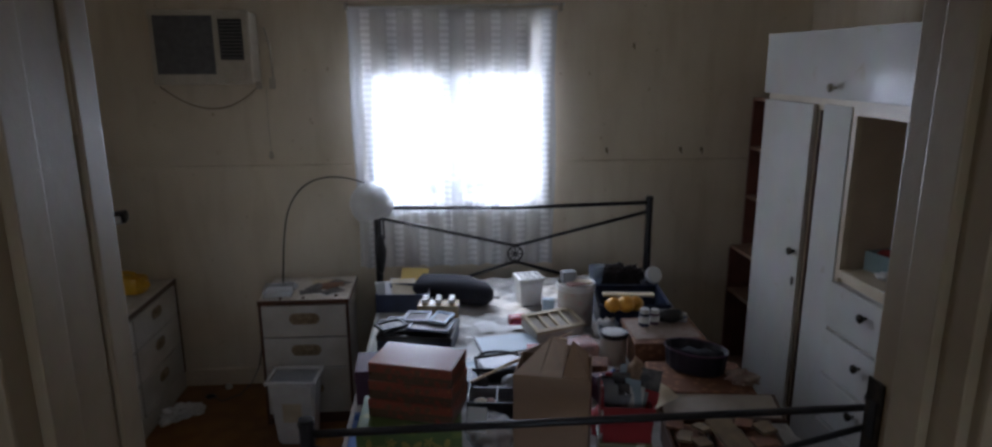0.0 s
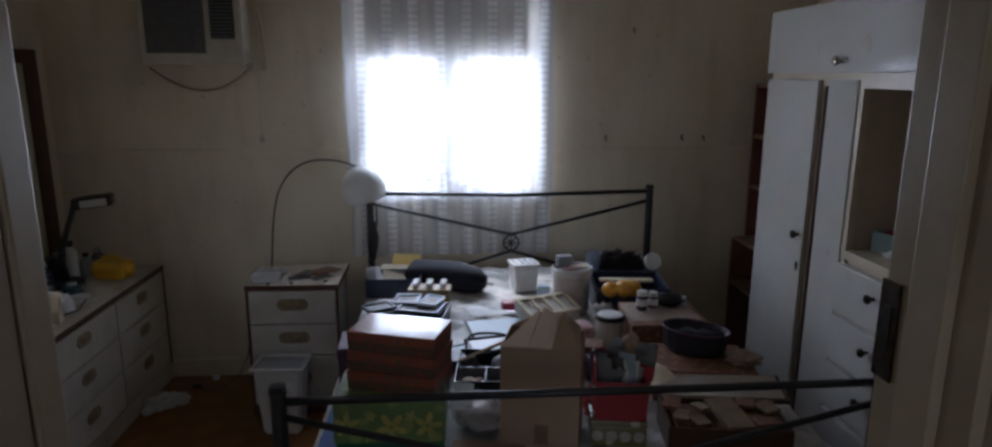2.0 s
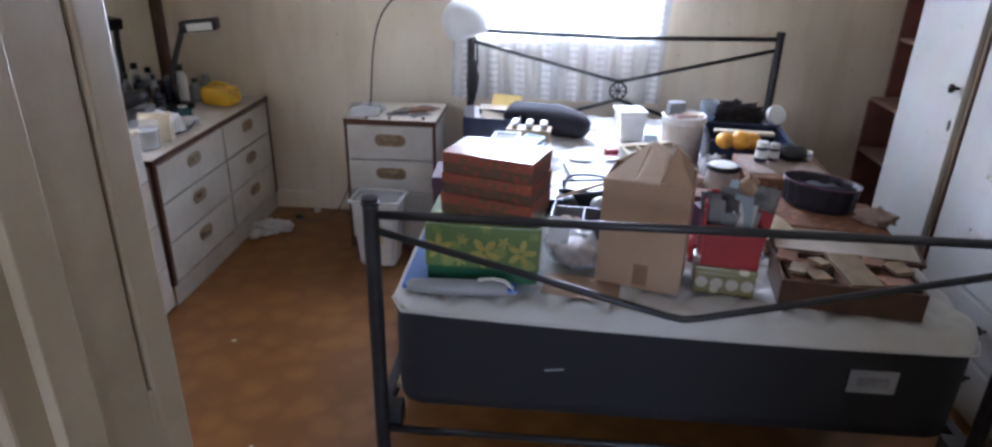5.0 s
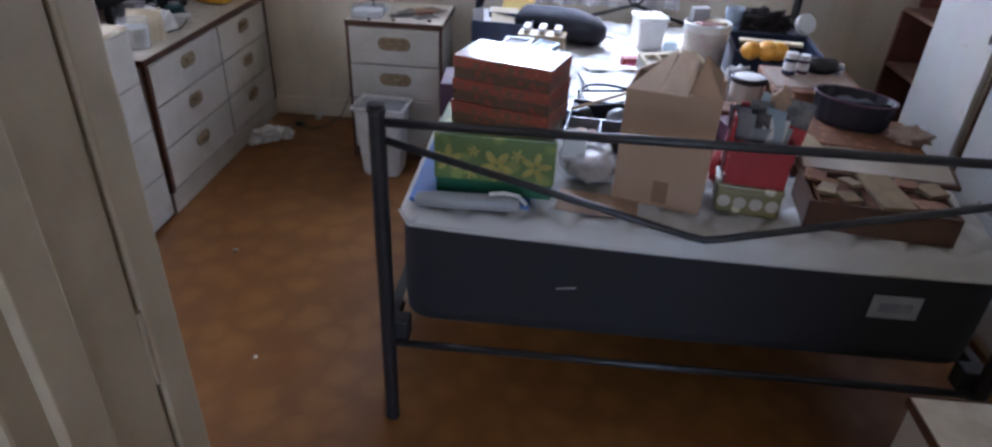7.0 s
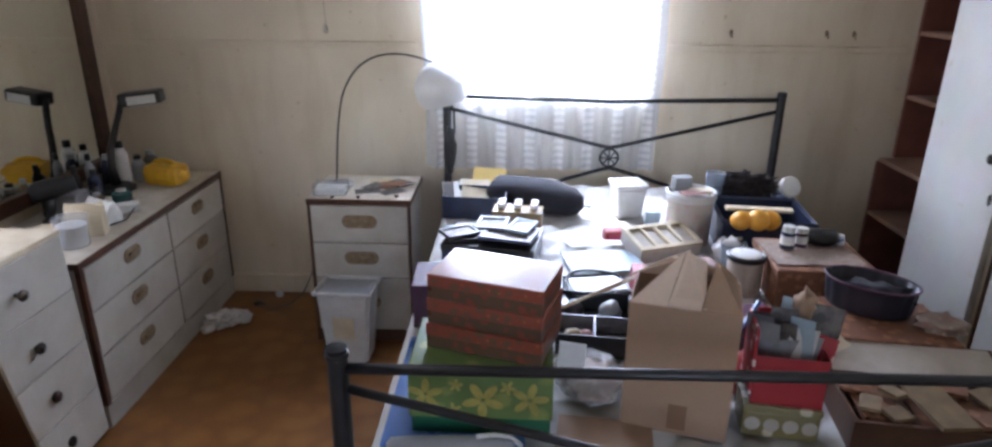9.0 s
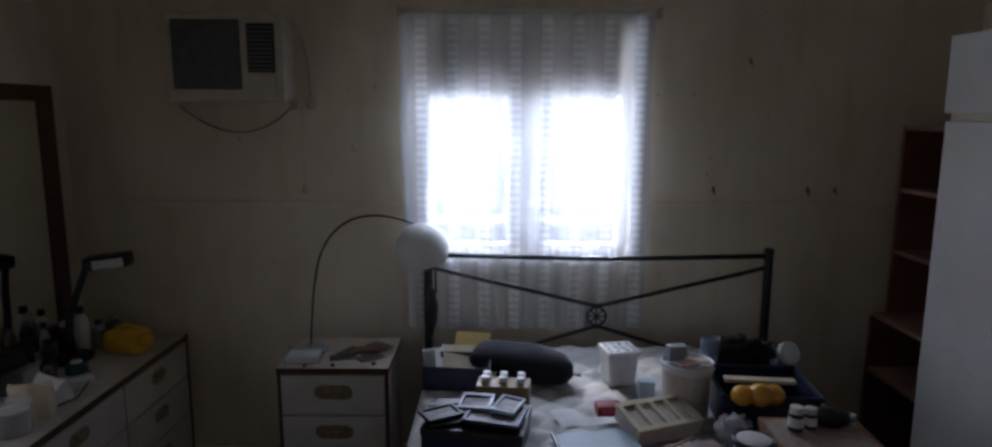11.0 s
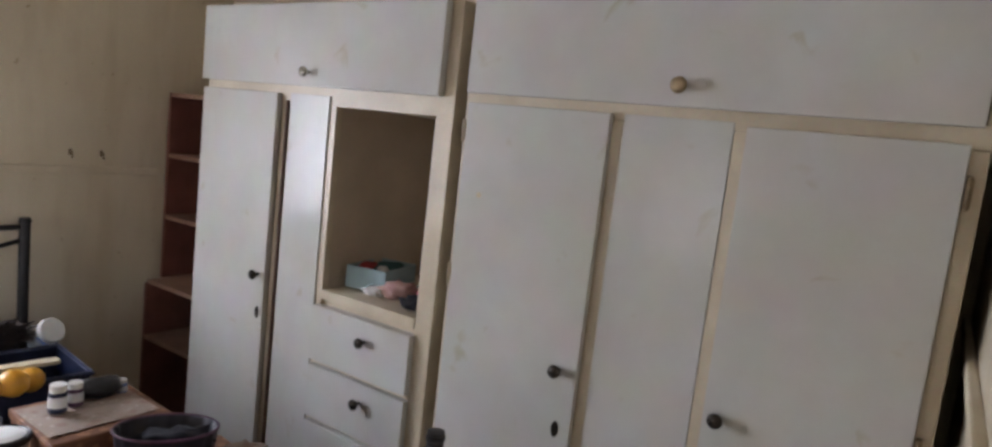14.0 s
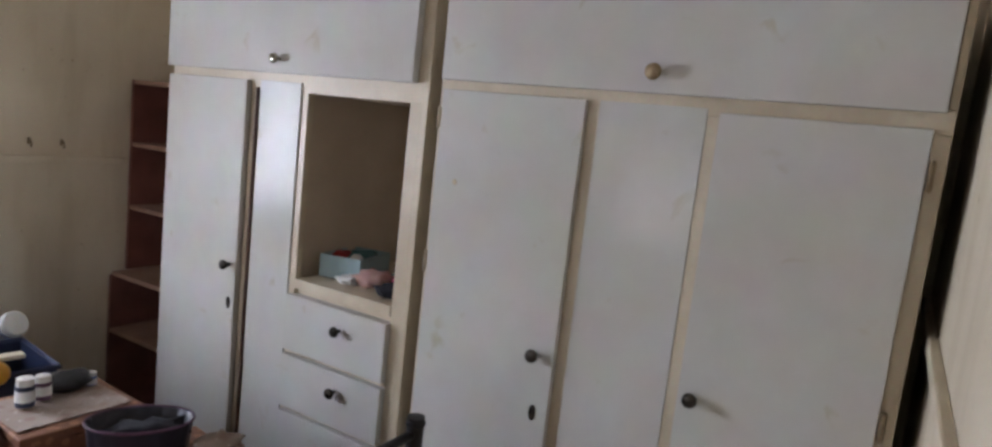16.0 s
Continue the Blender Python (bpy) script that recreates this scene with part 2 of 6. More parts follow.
WHITEPLASTIC = surf("white_plastic", (0.72, 0.72, 0.70), (0.64, 0.63, 0.6), 20, 0.35)
SHADE = surf("white_lamp_shade", (0.78, 0.78, 0.77), (0.70, 0.70, 0.68), 8, 0.35)
IVORY = surf("aged_ivory_plastic", (0.55, 0.50, 0.40), (0.45, 0.40, 0.31), 12, 0.45)
GRILLE = surf("dark_grille", (0.15, 0.145, 0.14), (0.10, 0.097, 0.095), 30, 0.6)
BLIND = surf("roller_blind_cloth", (0.62, 0.58, 0.52), (0.55, 0.51, 0.45), 5, 0.8, bump=0.2, bscale=250)
GLASS = see_through("window_glass", (0.8, 0.85, 0.86), 0.02, 0.92)
CLEAR = see_through("clear_plastic", (0.60, 0.60, 0.59), 0.30, 0.76)
SMOKE = see_through("clear_blue_plastic", (0.30, 0.36, 0.45), 0.15, 0.62)
CARD = surf("brown_cardboard", (0.40, 0.265, 0.175), (0.34, 0.22, 0.14), 5, 0.8, bump=0.15, bscale=200)
# lit copy of the brown cardboard: daylight on the flaps is in the colour
CARDLIT = surf("lit_cardboard", (0.76, 0.60, 0.48), (0.68, 0.53, 0.42), 5, 0.8)
TAPE = surf("brown_tape", (0.24, 0.135, 0.075), None, 5, 0.3)
PAPER = surf("white_paper", (0.74, 0.74, 0.73), (0.66, 0.65, 0.63), 10, 0.7)
CREAM = surf("cream_paper", (0.66, 0.58, 0.42), (0.55, 0.46, 0.31), 14, 0.7)
AGED = surf("aged_card", (0.26, 0.185, 0.10), (0.17, 0.115, 0.06), 20, 0.7)
FADED = surf("faded_lining", (0.52, 0.47, 0.41), (0.43, 0.38, 0.32), 14, 0.8)
YELLOW = surf("yellow_plastic", (0.80, 0.47, 0.02), (0.70, 0.38, 0.015), 14, 0.35)
MANILA = surf("yellow_envelope", (0.72, 0.52, 0.16), None, 10, 0.7)
ORANGE = surf("orange_plastic", (0.82, 0.43, 0.05), (0.72, 0.34, 0.03), 20, 0.35)
RED = surf("red_card", (0.36, 0.022, 0.028), (0.28, 0.016, 0.02), 9, 0.45)
REDPRINT = spotted("red_print", (0.45, 0.03, 0.04), (0.75, 0.62, 0.6), 40, rough=0.4)
GREEN = spotted("green_flower_print", (0.13, 0.20, 0.06), (0.22, 0.26, 0.07), 16, (0.2, 0.36), 0.35)
GOLD = surf("golden_print", (0.47, 0.39, 0.10), (0.33, 0.29, 0.07), 60, 0.4)
GREENDARK = surf("green_card", (0.012, 0.11, 0.05), None, 14, 0.4)
PLAID = spotted("red_plaid_print", (0.27, 0.068, 0.042), (0.14, 0.075, 0.045), 34, (0.26, 0.42), 0.35, (0.34, 0.12, 0.04))
PLAIDDARK = spotted("dark_plaid_print", (0.115, 0.068, 0.042), (0.21, 0.05, 0.032), 34, (0.22, 0.36), 0.3)
# glossy lid whose pink base colour includes the reflected sky
GIFTTOP = surf("lid_with_sky_sheen", (0.50, 0.27, 0.25), (0.44, 0.22, 0.2), 4, 0.2, coat=0.5)
PURPLE = surf("purple_card", (0.10, 0.035, 0.075), (0.07, 0.025, 0.055), 10, 0.45)
BLUEBOX = surf("blue_gloss_card", (0.09, 0.20, 0.50), (0.07, 0.15, 0.40), 8, 0.3)
GREY = surf("grey_vinyl", (0.36, 0.37, 0.38), (0.28, 0.29, 0.3), 12, 0.4)
PALEBLUE = surf("pale_blue_folder", (0.42, 0.52, 0.58), (0.37, 0.46, 0.53), 5, 0.5)
BLACK = surf("black_plastic", (0.016, 0.016, 0.018), (0.010, 0.010, 0.012), 20, 0.35)
DARKBLUE = surf("dark_blue_plastic", (0.018, 0.028, 0.07), (0.012, 0.018, 0.045), 20, 0.4)
NAVYCLOTH = surf("navy_cloth", (0.010, 0.011, 0.020), (0.006, 0.006, 0.012), 30, 0.85, bump=0.5, bscale=300)
BAGCLOTH = surf("blue_black_bag_cloth", (0.008, 0.009, 0.018), (0.005, 0.005, 0.010), 30, 0.9, bump=0.4, bscale=300)
FUR = surf("dark_brown_plush", (0.030, 0.020, 0.018), (0.014, 0.010, 0.010), 40, 0.95, bump=1.0, bscale=200)
DARKBROWN = surf("dark_brown_board", (0.10, 0.045, 0.022), (0.06, 0.026, 0.014), 14, 0.4)
PALEWOOD = surf("pale_wood", (0.52, 0.38, 0.23), (0.44, 0.31, 0.18), 18, 0.55)
RUST = spotted("rust_patterned_card", (0.20, 0.085, 0.042), (0.27, 0.13, 0.065), 34, rough=0.55, third=(0.14, 0.055, 0.035))
FLORAL = spotted("floral_print", (0.60, 0.55, 0.49), (0.50, 0.36, 0.33), 22, (0.12, 0.40), 0.4, (0.42, 0.42, 0.34))
TINPRINT = spotted("gold_green_tin_print", (0.22, 0.19, 0.08), (0.52, 0.47, 0.34), 24, (0.26, 0.34), 0.35)
DARKTRAY = see_through("smoky_dark_plastic", (0.016, 0.016, 0.026), 0.4, 0.12)
WORNCLOTH = spotted("worn_patterned_cloth", (0.36, 0.28, 0.23), (0.27, 0.18, 0.145), 26, (0.2, 0.45), 0.85, (0.42, 0.35, 0.29))
AMBER = surf("amber_bottle_glass", (0.34, 0.25, 0.14), (0.28, 0.2, 0.1), 20, 0.25)
TEALCARD = surf("pale_teal_card", (0.36, 0.50, 0.54), (0.3, 0.43, 0.47), 10, 0.5)
PINK = surf("pink_cloth", (0.50, 0.07, 0.14), (0.40, 0.05, 0.10), 25, 0.8)
SKIN = surf("faded_pink_cloth", (0.60, 0.40, 0.36), (0.5, 0.3, 0.28), 25, 0.8)
TEAL = surf("teal_cloth", (0.05, 0.14, 0.15), (0.03, 0.10, 0.11), 25, 0.8)
SILVER = surf("silver_frame", (0.36, 0.37, 0.40), (0.22, 0.22, 0.25), 30, 0.5, 0.5)
PHOTO = surf("photo_print", (0.16, 0.14, 0.13), (0.05, 0.045, 0.045), 30, 0.5, contrast=(0.4, 0.6))
MIRROR = bpy.data.materials.new("mirror_glass")
MIRROR.use_nodes = True
_b = MIRROR.node_tree.nodes["Principled BSDF"]
_b.inputs["Base Color"].default_value, _b.inputs["Metallic"].default_value, _b.inputs["Roughness"].default_value = (0.82, 0.84, 0.80, 1), 1.0, 0.02


# ---- mesh helpers ----
def box(bm, x0, x1, y0, y1, z0, z1, bevel=0.0, m=None):
    r = bmesh.ops.create_cube(bm, size=1)
    vs = r["verts"]
    for v in vs:
        v.co = Vector((x0 + (v.co.x + 0.5) * (x1 - x0), y0 + (v.co.y + 0.5) * (y1 - y0), z0 + (v.co.z + 0.5) * (z1 - z0)))
    if bevel:
        es = list({e for v in vs for e in v.link_edges})
        r2 = bmesh.ops.bevel(bm, geom=es, offset=bevel, segments=2, affect="EDGES", profile=0.6)
        vs = list({v for f in r2["faces"] for v in f.verts} | {v for v in vs if v.is_valid})
    if m is not None:
        bmesh.ops.transform(bm, matrix=m, verts=vs)
    return bm


def tube(bm, pts, r, seg=10, closed=False):
    """A round bar along points, with mitred rings and end caps; r may be a list."""
    pts = [Vector(p) for p in pts]
    rings = []
    k = len(pts)
    for i, p in enumerate(pts):
        a = pts[i - 1] if (i or closed) else p
        b = pts[(i + 1) % k] if (i < k - 1 or closed) else p
        d = (b - a).normalized()
        up = Vector((0, 0, 1)) if abs(d.z) < 0.9 else Vector((0, 1, 0))
        u = d.cross(up).normalized()
        w = u.cross(d)
        rad = r[i] if isinstance(r, (list, tuple)) else r
        rings.append([bm.verts.new(p + rad * (math.cos(t) * u + math.sin(t) * w)) for t in [2 * math.pi * j / seg for j in range(seg)]])
    for i in range(k if closed else k - 1):
        a, b = rings[i], rings[(i + 1) % k]
        for j in range(seg):
            bm.faces.new((a[j], a[(j + 1) % seg], b[(j + 1) % seg], b[j]))
    if not closed:
        bm.faces.new(rings[0][::-1])
        bm.faces.new(rings[-1])
    return bm


def lathe(bm, prof, seg=24, m=None):
    """Turns a profile of (radius, z) about z."""
    rings = [[bm.verts.new((max(r, 1e-4) * math.cos(2 * math.pi * j / seg), max(r, 1e-4) * math.sin(2 * math.pi * j / seg), z)) for j in range(seg)] for r, z in prof]
    for a, b in zip(rings, rings[1:]):
        for j in range(seg):
            bm.faces.new((a[j], a[(j + 1) % seg], b[(j + 1) % seg], b[j]))
    if m is not None:
        bmesh.ops.transform(bm, matrix=m, verts=[v for r in rings for v in r])
    return bm


def blob(bm, c, size, sub=3, rough=0.0, freq=6.0, m=None):
    """A lumpy rounded body."""
    r = bmesh.ops.create_icosphere(bm, subdivisions=sub, radius=1)
    for v in r["verts"]:
        k = 1 + rough * noise.noise(v.co * freq / 3 + Vector(c) * 7)
        v.co = Vector((c[0] + v.co.x * size[0] * k, c[1] + v.co.y * size[1] * k, c[2] + v.co.z * size[2] * k))
    if m is not None:
        bmesh.ops.transform(bm, matrix=m, verts=r["verts"])
    return bm


def tapered(bm, w0, d0, w1, d1, z0, z1, bevel=0.0):
    """A box that is w0 x d0 at the bottom and w1 x d1 at the top."""
    box(bm, -0.5, 0.5, -0.5, 0.5, 0, 1)
    for v in bm.verts:
        t = v.co.z
        v.co = Vector((v.co.x * (w0 + (w1 - w0) * t), v.co.y * (d0 + (d1 - d0) * t), z0 + (z1 - z0) * t))
    if bevel:
        bmesh.ops.bevel(bm, geom=list(bm.edges), offset=bevel, segments=2, affect="EDGES")
    return bm


def sheet(bm, w, d, nx, ny, height, thick=0.0008):
    """A thin sheet of paper or cloth with a height function."""
    for s in (0, 1):
        g = [[bm.verts.new(((i / nx - 0.5) * w, (j / ny - 0.5) * d, height(i / nx, j / ny) - s * thick)) for j in range(ny + 1)] for i in range(nx + 1)]
        for i in range(nx):
            for j in range(ny):
                q = (g[i][j], g[i + 1][j], g[i + 1][j + 1], g[i][j + 1])
                bm.faces.new(q if s == 0 else q[::-1])
    return bm


def mesh_of(name, bm, material, smooth=False):
    bmesh.ops.recalc_face_normals(bm, faces=bm.faces)
    me = bpy.data.meshes.new(name)
    bm.to_mesh(me)
    bm.free()
    me.materials.append(material)
    if smooth:
        for p in me.polygons:
            p.use_smooth = True
    return me


def part(name, bm, material, parent, label="", smooth=False, m=None):
    ob = new(name, mesh_of(name, bm, material, smooth))
    ob.parent = parent
    if m is not None:
        ob.matrix_basis = m
    if label:
        ob["label"] = label
    return ob


def thing(name, label, category, m=None, group="", kind=""):
    ob = new(name)
    ob.empty_display_size = 0.05
    if m is not None:
        ob.matrix_basis = m
    return tagged(ob, label, category, group, kind)


def solid(name, bm, material, label, category, m=None, group="", kind="", smooth=False):
    ob = new(name, mesh_of(name, bm, material, smooth))
    if m is not None:
        ob.matrix_basis = m
    return tagged(ob, label, category, group, kind)


def B(*a, **k):
    return box(bmesh.new(), *a, **k)


def T(*a, **k):
    return tube(bmesh.new(), *a, **k)


def L(*a, **k):
    return lathe(bmesh.new(), *a, **k)


def S(*a, **k):
    return blob(bmesh.new(), *a, **k)


# ---- the room's shell ----
XW, XE, YS, YN, ZC = -1.76, 2.27, 0.68, 3.75, 2.75
bm = bmesh.new()
for a in ((XW - 0.15, -0.20, YN, YN + 0.15, 0, ZC), (0.76, XE + 0.15, YN, YN + 0.15, 0, ZC), (-0.20, 0.76, YN, YN + 0.15, 0, 1.03), (-0.20, 0.76, YN, YN + 0.15, 2.06, ZC)):
    box(bm, *a)
solid("wall_north", bm, WALL, "stained cream painted wall with a window opening", "wall", kind="structure")
bm = bmesh.new()
for a in ((XW - 0.15, XW, YS - 0.14, 1.98, 0, ZC), (XW - 0.15, XW, 2.74, YN, 0, ZC), (XW - 0.15, XW, 1.98, 2.74, 0, 0.82), (XW - 0.15, XW, 1.98, 2.74, 1.46, ZC)):
    box(bm, *a)
solid("wall_west", bm, WALL, "stained cream painted side wall", "wall", kind="structure")
solid("wall_east", B(XE, XE + 0.15, YS - 0.14, YN, 0, ZC), WALL, "stained cream painted wall behind the wardrobes", "wall", kind="structure")
DL, DR, DH = -0.145, 0.700, 2.06
bm = bmesh.new()
for a in ((XW, DL - 0.02, YS - 0.12, YS, 0, ZC), (DR + 0.02, XE, YS - 0.12, YS, 0, ZC), (DL - 0.02, DR + 0.02, YS - 0.12, YS, DH + 0.02, ZC)):
    box(bm, *a)
solid("wall_south", bm, WALL, "cream painted wall with the doorway", "wall", kind="structure")
bm = B(XW - 0.15, XE + 0.15, YS - 0.14, YN + 0.15, -0.1, 0)
box(bm, -1.0, 1.45, -1.6, YS - 0.14, -0.1, 0)
solid("floor", bm, LINO, "worn orange-brown patterned linoleum floor", "floor", kind="structure")
bm = B(XW - 0.15, XE + 0.15, YS - 0.14, YN + 0.15, ZC, ZC + 0.1)
box(bm, -1.0, 1.45, -1.6, YS - 0.14, ZC, ZC + 0.1)
solid("ceiling", bm, CEIL, "plain cream ceiling", "ceiling", kind="structure")
# unseen hall walls; the end opening is made up for the fill light
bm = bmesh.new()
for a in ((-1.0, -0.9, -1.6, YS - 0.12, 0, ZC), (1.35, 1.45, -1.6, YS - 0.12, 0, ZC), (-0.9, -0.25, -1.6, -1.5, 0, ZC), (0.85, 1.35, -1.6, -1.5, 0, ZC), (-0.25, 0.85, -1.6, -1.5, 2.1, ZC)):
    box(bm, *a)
solid("wall_hall", bm, WALL, "assumed cream hallway walls, out of view", "wall", kind="structure")


def batten(a, b, z=1.265):
    """A slim moulding that covers the joint of the wall sheets."""
    (x0, x1), (y0, y1) = sorted((a[0], b[0])), sorted((a[1], b[1]))
    return B(x0, x1, y0, y1, z - 0.014, z + 0.014, bevel=0.004)


rail = thing("trim", "narrow cream moulding round the walls", "moulding", kind="structure")
part("batten", batten((XW, YN - 0.02), (-0.27, YN)), WALL, rail)
part("batten", batten((0.84, YN - 0.02), (XE, YN)), WALL, rail)
part("batten", batten((XW, 2.80), (XW + 0.012, YN - 0.012)), WALL, rail)
part("batten", batten((DR + 0.12, YS), (XE, YS + 0.018)), WALL, rail)
skirt = thing("baseboard", "plain cream skirting board", "baseboard", kind="structure")
part("board", B(XW, XE, YN - 0.016, YN, 0, 0.10, bevel=0.004), WALL, skirt)
part("board", B(XW, XW + 0.016, YS, YN - 0.016, 0, 0.10, bevel=0.004), WALL, skirt)

# ---- the doorway ----
frame_d = thing("door_frame", "chipped cream door frame with a worn strike plate", "door frame", kind="structure")
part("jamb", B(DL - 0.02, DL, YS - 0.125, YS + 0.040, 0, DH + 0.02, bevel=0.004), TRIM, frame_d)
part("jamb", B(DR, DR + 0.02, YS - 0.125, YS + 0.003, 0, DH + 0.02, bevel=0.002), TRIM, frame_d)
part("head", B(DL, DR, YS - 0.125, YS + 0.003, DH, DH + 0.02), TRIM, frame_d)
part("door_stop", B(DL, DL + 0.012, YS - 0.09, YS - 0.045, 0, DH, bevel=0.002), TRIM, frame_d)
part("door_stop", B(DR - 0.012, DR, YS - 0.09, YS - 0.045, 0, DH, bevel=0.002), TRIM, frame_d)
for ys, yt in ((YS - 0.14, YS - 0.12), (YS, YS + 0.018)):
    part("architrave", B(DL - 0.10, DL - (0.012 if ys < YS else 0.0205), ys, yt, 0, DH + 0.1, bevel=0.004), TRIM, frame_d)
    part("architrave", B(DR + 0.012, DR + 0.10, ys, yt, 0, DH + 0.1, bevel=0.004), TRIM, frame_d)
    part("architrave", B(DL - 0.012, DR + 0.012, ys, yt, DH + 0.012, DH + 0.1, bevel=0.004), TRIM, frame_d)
strike = part("strike_plate", B(DR - 0.003, DR, YS - 0.022, YS + 0.006, 1.375, 1.475, bevel=0.001), DKNOB, frame_d, "worn dark metal strike plate")
# black plate on the metal paints the dark of the latch opening
part("latch_hole_shade", B(DR - 0.0045, DR - 0.003, YS - 0.015, YS - 0.003, 1.405, 1.45), BLACK, strike)
leaf = thing("door_1", "cream painted door folded back against the wall", "door", kind="structure")
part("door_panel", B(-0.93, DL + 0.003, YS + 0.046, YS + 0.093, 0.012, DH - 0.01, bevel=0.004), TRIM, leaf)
for z in (0.25, 1.02, 1.80):
    part("hinge", T([(DL - 0.003, YS + 0.043, z - 0.045), (DL - 0.003, YS + 0.043, z + 0.045)], 0.0045), TRIM, leaf)

# ---- north window, blind and curtain ----
win = thing("window_1", "white painted casement window in bright daylight", "window", kind="structure")
for x0, x1 in ((-0.20, -0.130), (0.712, 0.76), (0.206, 0.270), (0.270, 0.298), (0.298, 0.362)):
    part("stile", B(x0, x1, YN + 0.03, YN + 0.09, 1.03, 2.06, bevel=0.003), WHITEPLASTIC, win)
for z0, z1 in ((1.03, 1.075), (2.02, 2.06)):
    for x0, x1 in ((-0.130, 0.206), (0.362, 0.712)):
        part("rail", B(x0, x1, YN + 0.03, YN + 0.09, z0, z1, bevel=0.003), WHITEPLASTIC, win)
for x0, x1 in ((-0.130, 0.206), (0.362, 0.712)):
    for z in (1.182, 1.525):
        part("glazing_bar", B(x0, x1, YN + 0.045, YN + 0.075, z - 0.014, z + 0.014, bevel=0.002), WHITEPLASTIC, win)
    for z0, z1 in ((1.075, 1.168), (1.196, 1.511), (1.539, 2.02)):
        p = part("pane", B(x0, x1, YN + 0.058, YN + 0.062, z0, z1), GLASS, win)
        p.visible_shadow = False
part("sill", B(-0.255, 0.815, YN - 0.03, YN + 0.03, 1.0, 1.03, bevel=0.004), WHITEPLASTIC, win)
for x0, x1 in ((-0.255, -0.20), (0.76, 0.815)):
    part("casing", B(x0, x1, YN - 0.015, YN, 1.03, 2.10, bevel=0.003), WHITEPLASTIC, win)
part("casing", B(-0.20, 0.76, YN - 0.015, YN, 2.06, 2.10, bevel=0.003), WHITEPLASTIC, win)
bld = thing("roller_blind", "half lowered pale roller blind", "blind")
part("roller", T([(-0.155, YN + 0.005, 2.03), (0.715, YN + 0.005, 2.03)], 0.016, 12), BLIND, bld, smooth=True)
part("cloth", B(-0.15, 0.71, YN + 0.001, YN + 0.003, 1.765, 2.03), BLIND, bld)
part("bottom_bar", B(-0.15, 0.71, YN - 0.003, YN + 0.007, 1.748, 1.765, bevel=0.003), BLIND, bld)

cur = thing("lace_curtain", "sheer white lace curtain gathered on a rod", "curtain")


def curtain(x0, x1, z0, z1, folds, amp, lean=0.0, seed=0, drift=0.0, back=0.0):
    bm = bmesh.new()
    nx, nz = folds * 10, 26
    rows = []
    for j in range(nz + 1):
        t = j / nz
        z = z1 + (z0 - z1) * t
        row = []
        for i in range(nx + 1):
            s = i / nx
            x = x0 + (x1 - x0) * s + lean * t * (1 - s) + drift * t + 0.006 * math.sin(9 * t + 5 * s + seed)
            w = math.sin(2 * math.pi * folds * s + 0.8 * math.sin(3 * t + seed) + 0.9 * math.sin(7 * s + seed))
            row.append(bm.verts.new((x, YN - 0.055 + back + amp * (0.35 + 0.65 * t) * w, z + 0.004 * math.sin(31 * s + seed) * (j == nz))))
        rows.append(row)
    for a, b in zip(rows, rows[1:]):
        for i in range(nx):
            bm.faces.new((a[i], a[i + 1], b[i + 1], b[i]))
    return bm


part("cloth", curtain(-0.262, 0.29, 0.70, 2.085, 7, 0.009, 0.015, 1), LACE, cur, smooth=True)
part("cloth", curtain(0.27, 0.838, 0.70, 2.085, 7, 0.009, 0.0, 4, 0.0, 0.004), LACE, cur, smooth=True)
part("cloth", curtain(-0.055, 0.035, 0.98, 2.083, 4, 0.012, 0.0, 7, -0.20, 0.022), LACE, cur, "gathered lace fold drawn aside", smooth=True)
part("rod", T([(-0.27, YN - 0.05, 2.095), (0.88, YN - 0.05, 2.115)], 0.006), WHITEPLASTIC, cur, smooth=True)
for x in (-0.26, 0.86):
    part("bracket", B(x - 0.008, x + 0.008, YN - 0.056, YN, 2.08, 2.12, bevel=0.002), IVORY, cur)

# ---- west window, seen only as a reflection ----
win2 = thing("window_2", "small white casement window above the narrow chest", "window", kind="structure")
for y0, y1 in ((1.98, 2.015), (2.705, 2.74), (2.345, 2.375)):
    part("stile", B(XW - 0.09, XW - 0.03, y0, y1, 0.82, 1.46, bevel=0.003), WHITEPLASTIC, win2)
for y0, y1 in ((2.015, 2.345), (2.375, 2.705)):
    for z0, z1 in ((0.82, 0.855), (1.425, 1.46), (1.03, 1.05), (1.23, 1.25)):
        part("rail", B(XW - 0.09, XW - 0.03, y0, y1, z0, z1, bevel=0.002), WHITEPLASTIC, win2)
    for zl, zh in ((0.855, 1.03), (1.05, 1.23), (1.25, 1.425)):
        part("muntin", B(XW - 0.088, XW - 0.032, (y0 + y1) / 2 - 0.009, (y0 + y1) / 2 + 0.009, zl, zh, bevel=0.002), WHITEPLASTIC, win2)
    p = part("pane", B(XW - 0.062, XW - 0.058, y0, y1, 0.855, 1.425), GLASS, win2)
    p.visible_shadow = False

# ---- wall things ----
ac = thing("air_conditioner", "old ivory window air conditioner set in the wall", "air conditioner")
part("body", B(-1.18, -0.72, 3.56, YN - 0.001, 1.725, 2.065, bevel=0.012), IVORY, ac)
part("front_bezel", B(-1.19, -0.71, 3.545, 3.562, 1.715, 2.072, bevel=0.008), IVORY, ac)
gr = part("intake_grille", B(-1.165, -0.885, 3.537, 3.546, 1.765, 2.045, bevel=0.004), GRILLE, ac, "dark louvred intake grille")
